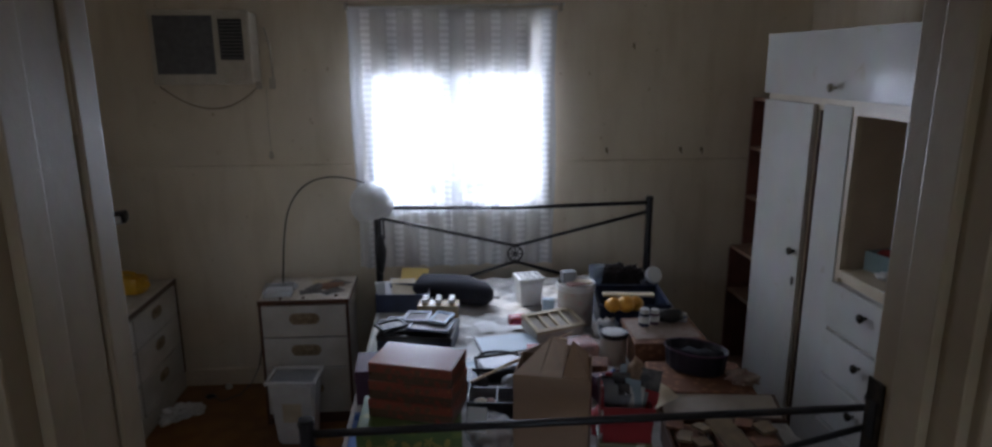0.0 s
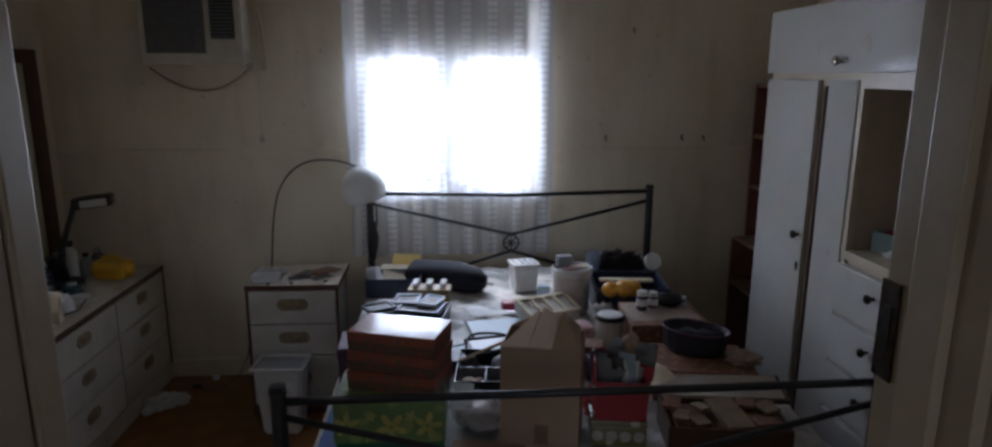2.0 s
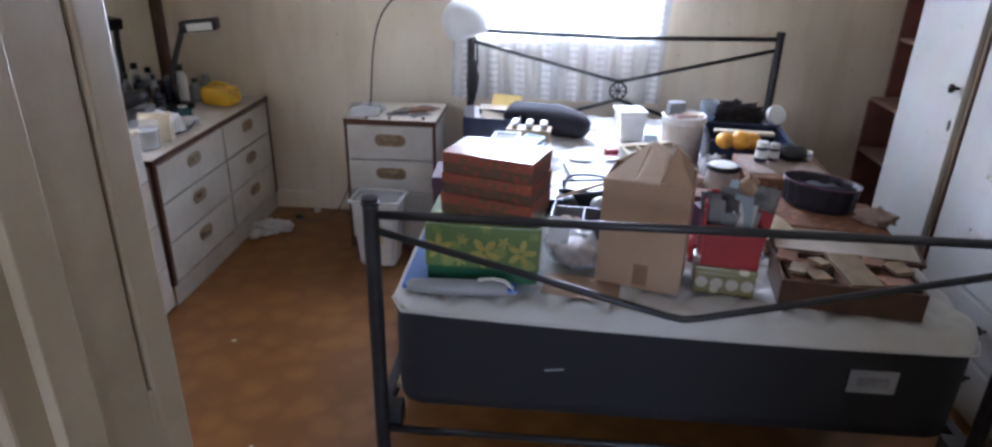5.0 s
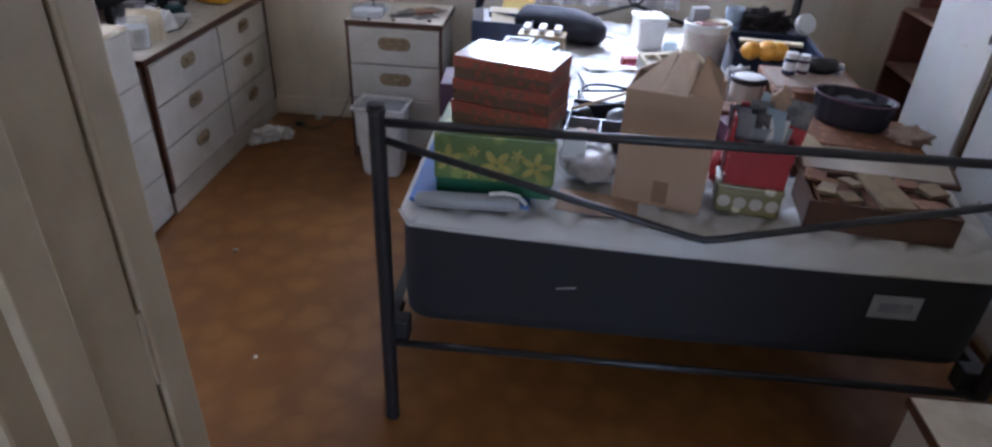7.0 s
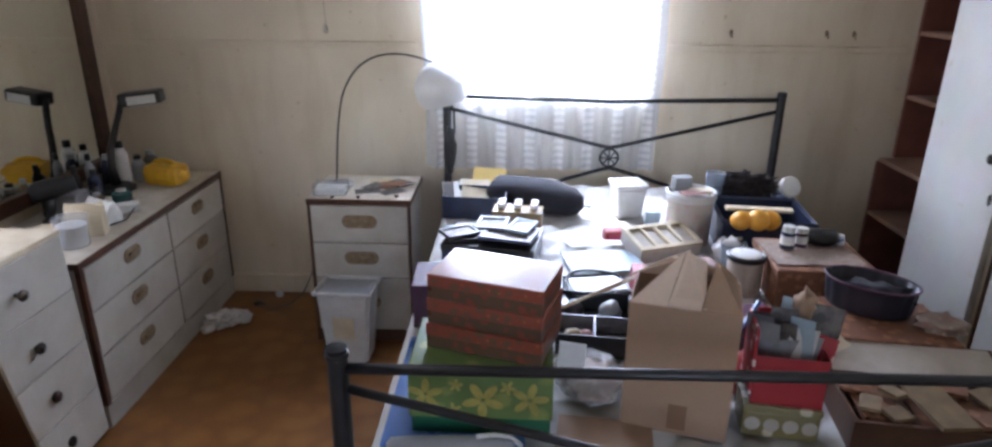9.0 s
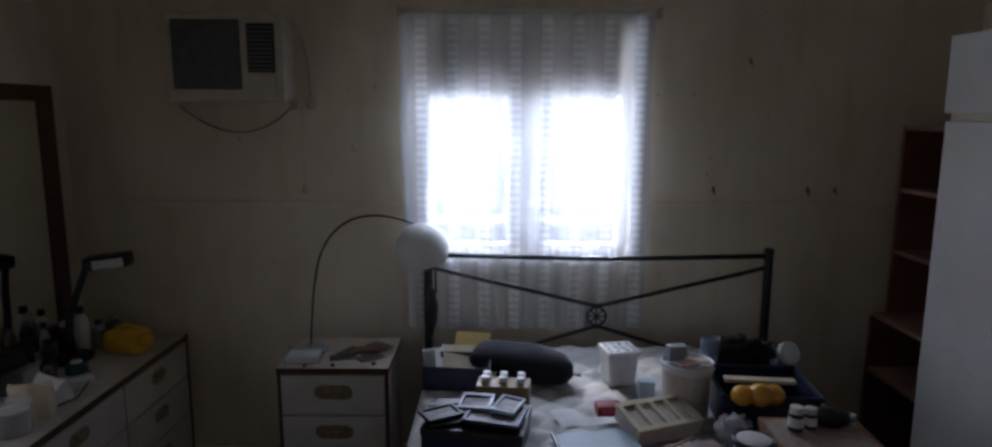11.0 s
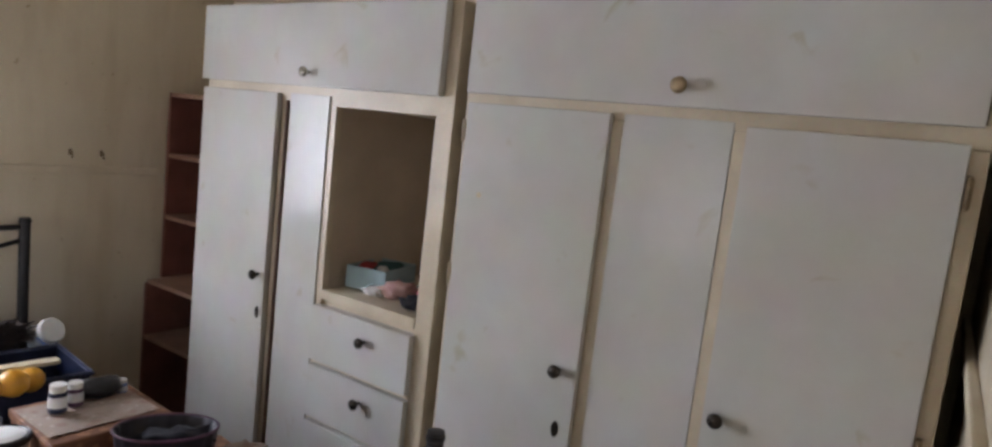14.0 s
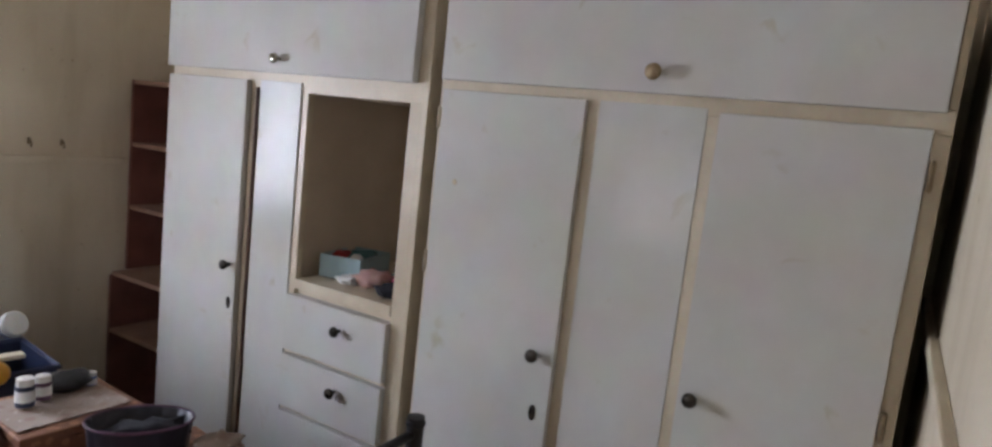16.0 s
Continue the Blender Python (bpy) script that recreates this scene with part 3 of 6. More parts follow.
for i in range(22):
    z = 1.777 + i * 0.0122
    part("slat", B(-1.158, -0.892, 3.532, 3.538, z, z + 0.006), GRILLE, gr)
vent = part("outlet_vent", B(-0.858, -0.745, 3.538, 3.546, 1.834, 2.029, bevel=0.003), BLACK, ac, "black louvred air outlet")
for i in range(11):
    z = 1.842 + i * 0.0168
    part("slat", B(-0.854, -0.749, 3.53, 3.539, z, z + 0.006), GRILLE, vent)
part("control_cover", B(-0.858, -0.745, 3.538, 3.546, 1.738, 1.824, bevel=0.003), IVORY, ac)
part("cord", T([(-0.69, YN - 0.01, 2.0), (-0.665, YN - 0.008, 1.9), (-0.66, YN - 0.008, 1.74)], 0.005), IVORY, ac, smooth=True)
part("drip_cord", T([(-1.24 + 0.5 * t, YN - 0.012, 1.70 - 0.42 * t * (1 - t) * (1 + 0.2 * t)) for t in [i / 14 for i in range(15)]], 0.0035, 6), BRASSDARK, ac, smooth=True)
for x in (-0.735, -0.665):
    so = thing("power_plug", "small ivory plug on the wall under the air conditioner", "plug")
    part("body", B(x - 0.014, x + 0.014, YN - 0.03, YN, 1.685, 1.745, bevel=0.005), IVORY, so)
pull = thing("pull_cord", "thin string with a small knob on the wall", "cord")
part("string", T([(-0.70, YN - 0.006, 1.69), (-0.705, YN - 0.006, 1.50), (-0.70, YN - 0.006, 1.36)], 0.0016, 6), IVORY, pull)
part("knob", L([(0.0, 1.312), (0.010, 1.318), (0.013, 1.335), (0.007, 1.352), (0.0, 1.36)], 12, m=Matrix.Translation((-0.70, YN - 0.015, 0))), IVORY, pull, smooth=True)


def hook(x, z):
    h = thing("wall_hook", "small rusty hook screwed into the wall", "hook", pose(x, YN, z), "hooks on the wall")
    part("plate", B(-0.006, 0.006, -0.005, 0, -0.012, 0.014, bevel=0.002), BRASSDARK, h)
    part("prong", T([(0, -0.006, 0.008), (0, -0.022, 0.0), (0, -0.026, -0.012), (0, -0.02, -0.02)], 0.0035, 8), BRASSDARK, h, smooth=True)


for hx, hz in ((1.566, 1.335), (1.688, 1.333), (1.272, 1.904), (1.14, 1.335)):
    hook(hx, hz)

# ---- bookcase ----
bk = thing("bookcase", "empty red-brown stepped bookcase against the wall", "bookcase")
XU, XL = 1.955, 1.885
part("back", B(XE - 0.02, XE - 0.003, 3.09, 3.72, 0, 1.625), REDWOOD, bk)
for y0, y1 in ((3.09, 3.108), (3.702, 3.72)):
    part("side", B(XU, XE - 0.02, y0, y1, 0.78, 1.625, bevel=0.002), REDWOOD, bk)
    part("side", B(XL, XE - 0.02, y0, y1, 0, 0.762, bevel=0.002), REDWOOD, bk)
for z, x in ((1.607, XU), (1.335, XU), (1.055, XU), (0.762, XL), (0.50, XL), (0.06, XL)):
    part("shelf", B(x + 0.001, XE - 0.02, 3.108, 3.702, z, z + 0.018, bevel=0.002), SHELFTOP, bk)


# ---- wardrobes ----
def knob(parent, x, y, z, r=0.017, material=None):
    prof = [(0.006, 0), (0.006, 0.012), (r * 0.75, 0.016), (r, 0.024), (r * 0.92, 0.030), (r * 0.5, 0.033), (0, 0.034)]
    return part("knob", L(prof, 18, m=Matrix.Translation((x, y, z)) @ pose(0, 0, 0, 0, -90, 0)), material or DKNOB, parent, "round metal knob", smooth=True)


def keyhole(parent, x, y, z):
    part("keyhole_plate", L([(0, 0.0), (0.011, 0), (0.011, 0.002), (0, 0.003)], 16, m=Matrix.Translation((x, y, z)) @ pose(0, 0, 0, 0, -90, 0) @ Matrix.Diagonal((1.9, 0.9, 1, 1))), DKNOB, parent)


XF, XD = 1.728, 1.706
w1 = thing("wardrobe", "white gloss wardrobe with drawers and an open niche", "wardrobe", group="wardrobes along the wall")
part("side", B(XF, XE - 0.005, 3.05, 3.07, 0, 1.94), WFRAME, w1)
part("side", B(XF, XE - 0.005, 1.925, 1.945, 0, 1.94), WFRAME, w1)
part("back", B(XE - 0.02, XE - 0.005, 1.945, 3.05, 0, 1.94), NICHE, w1)
part("top", B(XF, XE - 0.02, 1.945, 3.05, 1.92, 1.94), WFRAME, w1)
part("divider", B(XF + 0.02, XE - 0.02, 2.40, 2.415, 0.06, 1.92), NICHE, w1)
part("plinth", B(XF + 0.02, XE - 0.02, 1.945, 3.05, 0, 0.06), WFRAME, w1)
part("cross_rail", B(XF, XF + 0.03, 1.945, 3.05, 1.625, 1.682, bevel=0.002), WFRAME, w1)
part("niche_shelf", B(XF - 0.003, XE - 0.02, 1.987, 2.384, 1.010, 1.042, bevel=0.002), WFRAME, w1)
part("niche_top", B(XF + 0.03, XE - 0.02, 1.945, 2.40, 1.63, 1.645), NICHE, w1)
part("stile", B(XF, XF + 0.025, 1.945, 1.986, 0.06, 1.625, bevel=0.002), WFRAME, w1)
part("stile", B(XF, XF + 0.025, 2.385, 2.415, 0.06, 1.625, bevel=0.002), WFRAME, w1)
part("stile", B(XF, XF + 0.025, 2.602, 2.648, 0.06, 1.625, bevel=0.002), WFRAME, w1)
part("stile", B(XF, XF + 0.025, 1.945, 1.966, 1.682, 1.92, bevel=0.002), WFRAME, w1)
part("fixed_panel", B(XF - 0.006, XF + 0.018, 2.412, 2.600, 0.06, 1.655, bevel=0.002), WARD, w1)
# brown bar drawn for the dark of the slot beside the panel
part("slot_shade_bar", T([(XF - 0.006, 2.612, 0.06), (XF - 0.006, 2.612, 1.63)], 0.006, 8), BROWN, w1)
part("backing", B(XF + 0.014, XF + 0.019, 1.945, 2.40, 0.06, 1.009), WFRAME, w1)
up = part("flap_door", B(XD - 0.006, XF - 0.001, 1.962, 3.068, 1.680, 1.938, bevel=0.003), WARD, w1)
knob(up, XD - 0.006, 2.492, 1.722, 0.017, CHROME)
dr = part("door", B(XD, XF - 0.001, 2.648, 3.064, 0.07, 1.652, bevel=0.003), WARD, w1)
knob(dr, XD, 2.682, 1.033)
keyhole(dr, XD, 2.675, 0.90)
for i, (z0, z1) in enumerate(((0.812, 0.992), (0.622, 0.795), (0.432, 0.605), (0.242, 0.415), (0.07, 0.225))):
    d = part("drawer", B(XD, XF + 0.2, 1.982, 2.398, z0, z1, bevel=0.003), WARD, w1)
    knob(d, XD, 2.158, (z0 + z1) / 2 + 0.028)
    if i < 4:
        part("drawer_rail", B(XF, XF + 0.02, 1.972, 2.385, z0 - 0.016, z0 - 0.001), WFRAME, w1)

w2 = thing("wardrobe", "wide white gloss wardrobe with two hinged doors", "wardrobe", group="wardrobes along the wall")
part("side", B(XF, XE - 0.005, 1.862, 1.882, 0, 1.95), WFRAME, w2)
# this side is dark brown to paint the shaded gap next to the wall
part("side", B(XF, XE - 0.005, 0.722, 0.742, 0, 1.95), DARKBROWN, w2)
part("back", B(XE - 0.02, XE - 0.005, 0.742, 1.862, 0, 1.95), NICHE, w2)
part("top", B(XF, XE - 0.02, 0.742, 1.862, 1.93, 1.95), WFRAME, w2)
part("plinth", B(XF + 0.02, XE - 0.02, 0.742, 1.862, 0, 0.06), WFRAME, w2)
part("cross_rail", B(XF - 0.002, XF + 0.03, 0.722, 1.88, 1.655, 1.702, bevel=0.002), WFRAME, w2)
for y0, y1 in ((0.722, 0.752), (1.136, 1.168), (1.420, 1.450), (1.855, 1.88)):
    part("stile", B(XF - 0.002, XF + 0.025, y0, y1, 0.06, 1.655, bevel=0.002), WFRAME, w2)
part("stile", B(XF - 0.002, XF + 0.025, 0.722, 0.736, 1.702, 1.948, bevel=0.002), WFRAME, w2)
part("fixed_panel", B(XF - 0.004, XF + 0.018, 1.168, 1.420, 0.06, 1.672, bevel=0.002), WARD, w2)
up = part("flap_door", B(XD - 0.004, XF - 0.003, 0.738, 1.868, 1.695, 1.945, bevel=0.003), WARD, w2)
knob(up, XD - 0.004, 1.286, 1.739, 0.019, BRASS)
da = part("door", B(XD, XF - 0.003, 1.447, 1.862, 0.07, 1.670, bevel=0.003), WARD, w2)
knob(da, XD, 1.497, 1.036)
keyhole(da, XD, 1.487, 0.885)
part("screw_cap", L([(0, 0), (0.008, 0), (0.007, 0.002), (0, 0.003)], 14, m=Matrix.Translation((XD, 1.795, 1.43)) @ pose(0, 0, 0, 0, -90, 0)), CREAM, da)
db = part("door", B(XD, XF - 0.003, 0.752, 1.138, 0.07, 1.664, bevel=0.003), WARD, w2)
knob(db, XD, 1.104, 1.042)
for y, zs, dd, mt, lab in ((1.866, (1.595, 1.205), da, WFRAME, "painted-over hinge"), (0.744, (1.578, 1.09), db, BRASSDARK, "dull brass hinge")):
    for z in zs:
        hg = part("hinge", B(XD - 0.002, XF - 0.003, y - 0.0055, y + 0.0055, z - 0.027, z + 0.027, bevel=0.0015), mt, dd, lab)
        part("pin", T([(XD - 0.003, y, z - 0.03), (XD - 0.003, y, z + 0.03)], 0.003, 8), mt, hg, smooth=True)

# in the niche
tb = thing("open_box", "pale teal cardboard box of odds and ends in the niche", "box", pose(1.93, 2.32, 1.043, 0, 0, 12))
for a in ((-0.10, 0.10, -0.075, -0.07, 0.004, 0.075), (-0.10, 0.10, 0.07, 0.075, 0.004, 0.075), (-0.10, -0.096, -0.07, 0.07, 0.004, 0.075), (0.096, 0.10, -0.07, 0.07, 0.004, 0.075)):
    part("wall", B(*a), TEALCARD, tb)
part("bottom", B(-0.10, 0.10, -0.075, 0.075, 0, 0.004), TEALCARD, tb)
for i, (mt, c, s) in enumerate(((TEAL, (0.02, -0.01, 0.062), (0.06, 0.05, 0.022)), (RED, (-0.03, 0.035, 0.062), (0.05, 0.03, 0.020)), (PAPER, (-0.05, -0.03, 0.068), (0.02, 0.02, 0.014)))):
    solid("crumpled_cloth", S(c, s, 2, 0.5, 9), mt, "crumpled coloured cloth in the teal box", "cloth", pose(1.93, 2.32, 1.043, 0, 0, 12), smooth=True)
for x, y, s, mt, lab in ((1.86, 2.17, (0.05, 0.06, 0.028), SKIN, "faded pink crumpled cloth"), (1.90, 2.06, (0.05, 0.05, 0.035), PINK, "bright pink crumpled cloth"), (1.80, 2.05, (0.035, 0.05, 0.022), NAVYCLOTH, "dark crumpled cloth"), (2.0, 2.12, (0.06, 0.07, 0.036), TEAL, "dark teal crumpled cloth"), (1.82, 2.24, (0.03, 0.04, 0.014), PAPER, "white crumpled cloth")):
    solid("crumpled_cloth", S((0, 0, s[2] * 0.85), s, 3, 0.6, 10), mt, lab + " on the niche shelf", "cloth", pose(x, y, 1.043, 0, 0, 40 * x * 10), smooth=True)

# ---- bed ----
bed = thing("bed_frame", "black tubular metal bed frame with a wheel ornament", "bed")
XA, XB, YF, YH = -0.141, 1.37, 1.600, 3.643
for x, y, h in ((XA, YF, 0.945), (XB, YF, 0.945), (XA, YH, 1.088), (XB, YH, 1.088)):
    p = part("post", L([(0.019, 0.0), (0.021, 0.01), (0.019, 0.02), (0.019, h - 0.022), (0.022, h - 0.02), (0.022, h - 0.012), (0.019, h - 0.01), (0.020, h - 0.002), (0.0, h)], 18, m=Matrix.Translation((x, y, 0))), BLACKMETAL, bed, smooth=False)
part("foot_rail", T([(XA, YF, 0.900), (0.62, YF, 0.903), (XB, YF, 0.905)], 0.0105, 12), BLACKMETAL, bed, smooth=True)
part("foot_brace", T([(XA, YF, 0.862), (0.57, YF, 0.674), (0.61, YF, 0.667), (0.65, YF, 0.674), (XB, YF, 0.850)], 0.009, 12), BLACKMETAL, bed, smooth=True)
part("foot_rail", T([(XA, YF, 0.275), (XB, YF, 0.275)], 0.010, 12), BLACKMETAL, bed, smooth=True)
part("head_rail", T([(XA, YH, 1.052), (0.62, YH, 1.036), (XB, YH, 1.052)], 0.0105, 12), BLACKMETAL, bed, smooth=True)
part("head_brace", T([(XA, YH, 0.998), (0.58, YH, 0.828), (0.615, YH, 0.822), (0.65, YH, 0.828), (XB, YH, 1.002)], 0.009, 12), BLACKMETAL, bed, smooth=True)
part("head_brace", T([(XA, YH, 0.50), (0.58, YH, 0.717), (0.615, YH, 0.725), (0.65, YH, 0.717), (XB, YH, 0.50)], 0.009, 12), BLACKMETAL, bed, smooth=True)
wheel = part("wheel_ornament", T([(0.614 + 0.042 * math.cos(a), YH, 0.773 + 0.042 * math.sin(a)) for a in [2 * math.pi * i / 28 for i in range(28)]], 0.005, 8, True), BLACKMETAL, bed, smooth=True)
for i in range(8):
    a = math.pi * i / 4
    part("spoke", T([(0.614, YH, 0.773), (0.614 + 0.04 * math.cos(a), YH, 0.773 + 0.04 * math.sin(a))], 0.0035, 6), BLACKMETAL, wheel)
part("hub", L([(0, -0.008), (0.011, -0.006), (0.011, 0.006), (0, 0.008)], 14, m=Matrix.Translation((0.614, YH, 0.773)) @ pose(0, 0, 0, 90)), BLACKMETAL, wheel)
for x in (XA, XB):
    part("side_rail", B(x - 0.014, x + 0.014, YF + 0.015, YH - 0.015, 0.285, 0.335, bevel=0.003), BLACKMETAL, bed)
    part("corner_bracket", B(x - 0.02 + (0.03 if x < 0 else -0.03), x + 0.02 + (0.03 if x < 0 else -0.03), YF + 0.01, YF + 0.06, 0.27, 0.335, bevel=0.004), BLACKMETAL, bed)
for i in range(11):
    y = YF + 0.12 + i * 0.18
    part("slat", B(XA + 0.014, XB - 0.014, y, y + 0.06, 0.318, 0.334, bevel=0.002), PALEWOOD, bed)
hang = thing("shoulder_bag", "small black bag hung on the bed post", "bag", pose(-0.125, 3.59, 0.78))
part("pouch", S((0, 0, 0.03), (0.03, 0.022, 0.11), 3, 0.25, 6), BLACK, hang, smooth=True)
part("strap", T([(0, 0, 0.12), (-0.01, 0.02, 0.2), (0.0, 0.045, 0.25), (0.015, 0.06, 0.2), (0.02, 0.03, 0.1)], 0.005, 8), BLACK, hang, smooth=True)

MX0, MX1, MY0, MY1, MZ = -0.115, 1.355, 1.634, 3.612, 0.655
mat = thing("mattress", "white quilted mattress with dark navy sides", "mattress")


def seam_drop(x):
    """How far the seam of the old mattress hangs under its top."""
    u = min(1.0, max(0.0, (x - MX0) / (MX1 - MX0)))
    return 0.030 + 0.085 * u - 0.053 * u * u


def rounded_slab(x0, x1, y0, y1, z0, z1, r, bulge):
    """Upholstered side: rounded corners in plan, slightly bulging between its edges."""
    bm = bmesh.new()
    rings = []
    for k in range(9):
        f = k / 8
        o = bulge * (1 - (2 * f - 1) ** 4)
        ring = []
        for cx, cy, a0 in ((x1 - r, y1 - r, 0), (x0 + r, y1 - r, 90), (x0 + r, y0 + r, 180), (x1 - r, y0 + r, 270)):
            for s in range(9):
                a = radians(a0 + s * 11.25)
                ring.append(bm.verts.new((cx + (r + o) * math.cos(a), cy + (r + o) * math.sin(a), z0 + (z1 - seam_drop(cx + r * math.cos(a)) - z0) * f)))
        rings.append(ring)
    for lo, hi in zip(rings, rings[1:]):
        for s in range(len(lo)):
            t = (s + 1) % len(lo)
            bm.faces.new((lo[s], lo[t], hi[t], hi[s]))
    bm.faces.new(rings[0][::-1])
    bm.faces.new(rings[-1])
    return bm


part("side_panel", rounded_slab(MX0 + 0.004, MX1 - 0.004, MY0 + 0.004, MY1 - 0.004, 0.336, 0.660, 0.085, 0.004), NAVY, mat, "dark navy fabric side", smooth=True)


def quilt_top():
    bm = bmesh.new()
    nx, ny, r = 130, 170, 0.045
    w, d = MX1 - MX0 + 0.012, MY1 - MY0 + 0.012
    g = []
    for i in range(nx + 1):
        row = []
        for j in range(ny + 1):
            u, v = (i / nx - 0.5) * w, (j / ny - 0.5) * d
            R = 0.095
            ex, ey = max(0, abs(u) - (w / 2 - R)), max(0, abs(v) - (d / 2 - R))
            out = math.hypot(ex, ey)
            if ex > 0 and ey > 0 and out > R:
                u, v = math.copysign(w / 2 - R + ex * R / out, u), math.copysign(d / 2 - R + ey * R / out, v)
                out = R
            e = max(0.0, min(1.0, (out - (R - r)) / r))
            drop = (1 - math.sqrt(max(0, 1 - e * e))) * seam_drop(u + (MX0 + MX1) / 2)
            a, b = (u + v) / 0.130, (u - v) / 0.130
            q = abs(math.sin(math.pi * a)) ** 0.4 * abs(math.sin(math.pi * b)) ** 0.4
            row.append(bm.verts.new((u, v, 0.055 - drop - (0.021 - 0.013 * e) * (1 - q))))
        g.append(row)
    for i in range(nx):
        for j in range(ny):
            bm.faces.new((g[i][j], g[i + 1][j], g[i + 1][j + 1], g[i][j + 1]))
    return bm


part("quilted_top", quilt_top(), QUILT, mat, "white quilted knit top", smooth=True, m=pose((MX0 + MX1) / 2, (MY0 + MY1) / 2, 0.604))
edge = [(MX0 - 0.004, MY0 + 0.06)] + [(MX0 + 0.03 + (MX1 - MX0 - 0.06) * k / 16, MY0 - 0.003) for k in range(17)] + [(MX1 + 0.004, MY0 + 0.06)]
part("piping", T([(x, y, 0.658 - seam_drop(x)) for x, y in edge], 0.005, 8), QUILT, mat, smooth=True)
tag = part("label_patch", B(1.043, 1.160, MY0 - 0.003, MY0, 0.467, 0.533, bevel=0.001), GREY, mat, "grey woven label")
part("print", B(1.063, 1.140, MY0 - 0.005, MY0 - 0.003, 0.487, 0.513), SILVER, tag)
part("scuff", B(0.285, 0.335, MY0 - 0.002, MY0, 0.472, 0.476, m=Matrix.Translation((0.31, 0, 0.474)) @ pose(0, 0, 0, 0, -8, 0) @ Matrix.Translation((-0.31, 0, -0.474))), GREY, mat)


# ---- drawer units on the west side ----
def stadium(bm, w, h, z0, z1, m, seg=10):
    """A flat plate with round ends."""
    r = h / 2
    pts = [((w / 2 - r) + r * math.cos(a), r * math.sin(a)) for a in [-math.pi / 2 + math.pi * k / seg for k in range(seg + 1)]]
    pts += [(-(w / 2 - r) - r * math.cos(a), -r * math.sin(a)) for a in [-math.pi / 2 + math.pi * k / seg for k in range(seg + 1)]]
    lo, hi = [bm.verts.new(m @ Vector((x, y, z0))) for x, y in pts], [bm.verts.new(m @ Vector((x * 0.97, y * 0.94, z1))) for x, y in pts]
    bm.faces.new(lo[::-1])
    bm.faces.new(hi)
    for k in range(len(pts)):
        bm.faces.new((lo[k], lo[(k + 1) % len(pts)], hi[(k + 1) % len(pts)], hi[k]))
    return bm


def oval_handle(parent, m, w=0.112, h=0.056):
    hd = part("handle", stadium(bmesh.new(), w, h, 0, 0.004, m), BRASS, parent, "oval aged brass handle")
    # raised darker plate: the recess and its shade are only colour
    part("recess_shade", stadium(bmesh.new(), w * 0.74, h * 0.62, 0.004, 0.0048, m), DKNOB if w < 0.1 else BRASSDARK, hd)
    part("pull", stadium(bmesh.new(), w * 0.5, h * 0.2, 0.004, 0.012, m @ Matrix.Translation((0, h * 0.12, 0))), BRASS, hd)


ds = thing("dresser", "white six-drawer dresser with brown edging", "dresser")
X0, X1, Y0, Y1 = XW + 0.02, -1.276, 2.583, 3.730
part("carcass", B(X0, X1 - 0.018, Y0, Y1, 0, 0.632), LAM, ds)
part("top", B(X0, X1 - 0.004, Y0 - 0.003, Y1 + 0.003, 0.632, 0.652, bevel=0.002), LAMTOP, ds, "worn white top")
part("edge_band", B(X1 - 0.004, X1 + 0.002, Y0 - 0.005, Y1 + 0.005, 0.630, 0.654, bevel=0.001), BROWN, ds)
part("edge_band", B(X0, X1 - 0.004, Y0 - 0.006, Y0 - 0.003, 0.630, 0.654), BROWN, ds)
for y0, y1 in ((Y0 - 0.003, Y0 + 0.018), (Y1 - 0.016, Y1 + 0.002)):
    part("edge_band", B(X1 - 0.018, X1 + 0.001, y0, y1, 0.095, 0.630, bevel=0.001), BROWN, ds)
part("plinth", B(X1 - 0.018, X1 - 0.004, Y0, Y1, 0, 0.095, bevel=0.002), LAM, ds)
# brown sheet behind the drawers paints the shade in their gaps
part("gap_shade_sheet", B(X1 - 0.0178, X1 - 0.0168, Y0 + 0.02, Y1 - 0.018, 0.097, 0.629), BROWN, ds)
for ya, yb in ((Y0 + 0.022, 3.180), (3.190, Y1 - 0.020)):
    for za, zb in ((0.462, 0.622), (0.287, 0.455), (0.105, 0.280)):
        d = part("drawer", B(X1 - 0.017, X1, ya, yb, za, zb, bevel=0.002), LAM, ds)
        oval_handle(d, Matrix.Translation((X1, (ya + yb) / 2, (za + zb) / 2 + 0.022)) @ pose(0, 0, 0, 90, 0, 90))

mir = thing("mirror", "tall mirror in a dark red-brown wooden frame", "mirror")
for a in ((3.56, 3.625, 0.70, 1.78), (2.76, 2.825, 0.70, 1.78), (2.825, 3.56, 1.715, 1.78), (2.825, 3.56, 0.70, 0.76)):
    part("frame", B(XW + 0.004, XW + 0.038, *a, bevel=0.003), BROWN, mir)
part("glass", B(XW + 0.012, XW + 0.020, 2.822, 3.563, 0.757, 1.718), MIRROR, mir, "dusty mirror glass")
for y in (2.78, 3.60):
    part("support", B(XW + 0.006, XW + 0.018, y - 0.02, y + 0.02, 0.655, 0.70), BROWN, mir)

c4 = thing("narrow_chest", "narrow cream chest of four drawers with a dark side", "chest of drawers")
CX, CY0, CY1, CZ = -1.272, 2.125, 2.522, 0.800


def lean(bm):
    """The old carcass is out of true: narrower towards the floor on the near side."""
    for v in bm.verts:
        v.co.y += (0.115 * (CY1 - v.co.y) / 0.40 + 0.03) * (1 - v.co.z / CZ)
    return bm


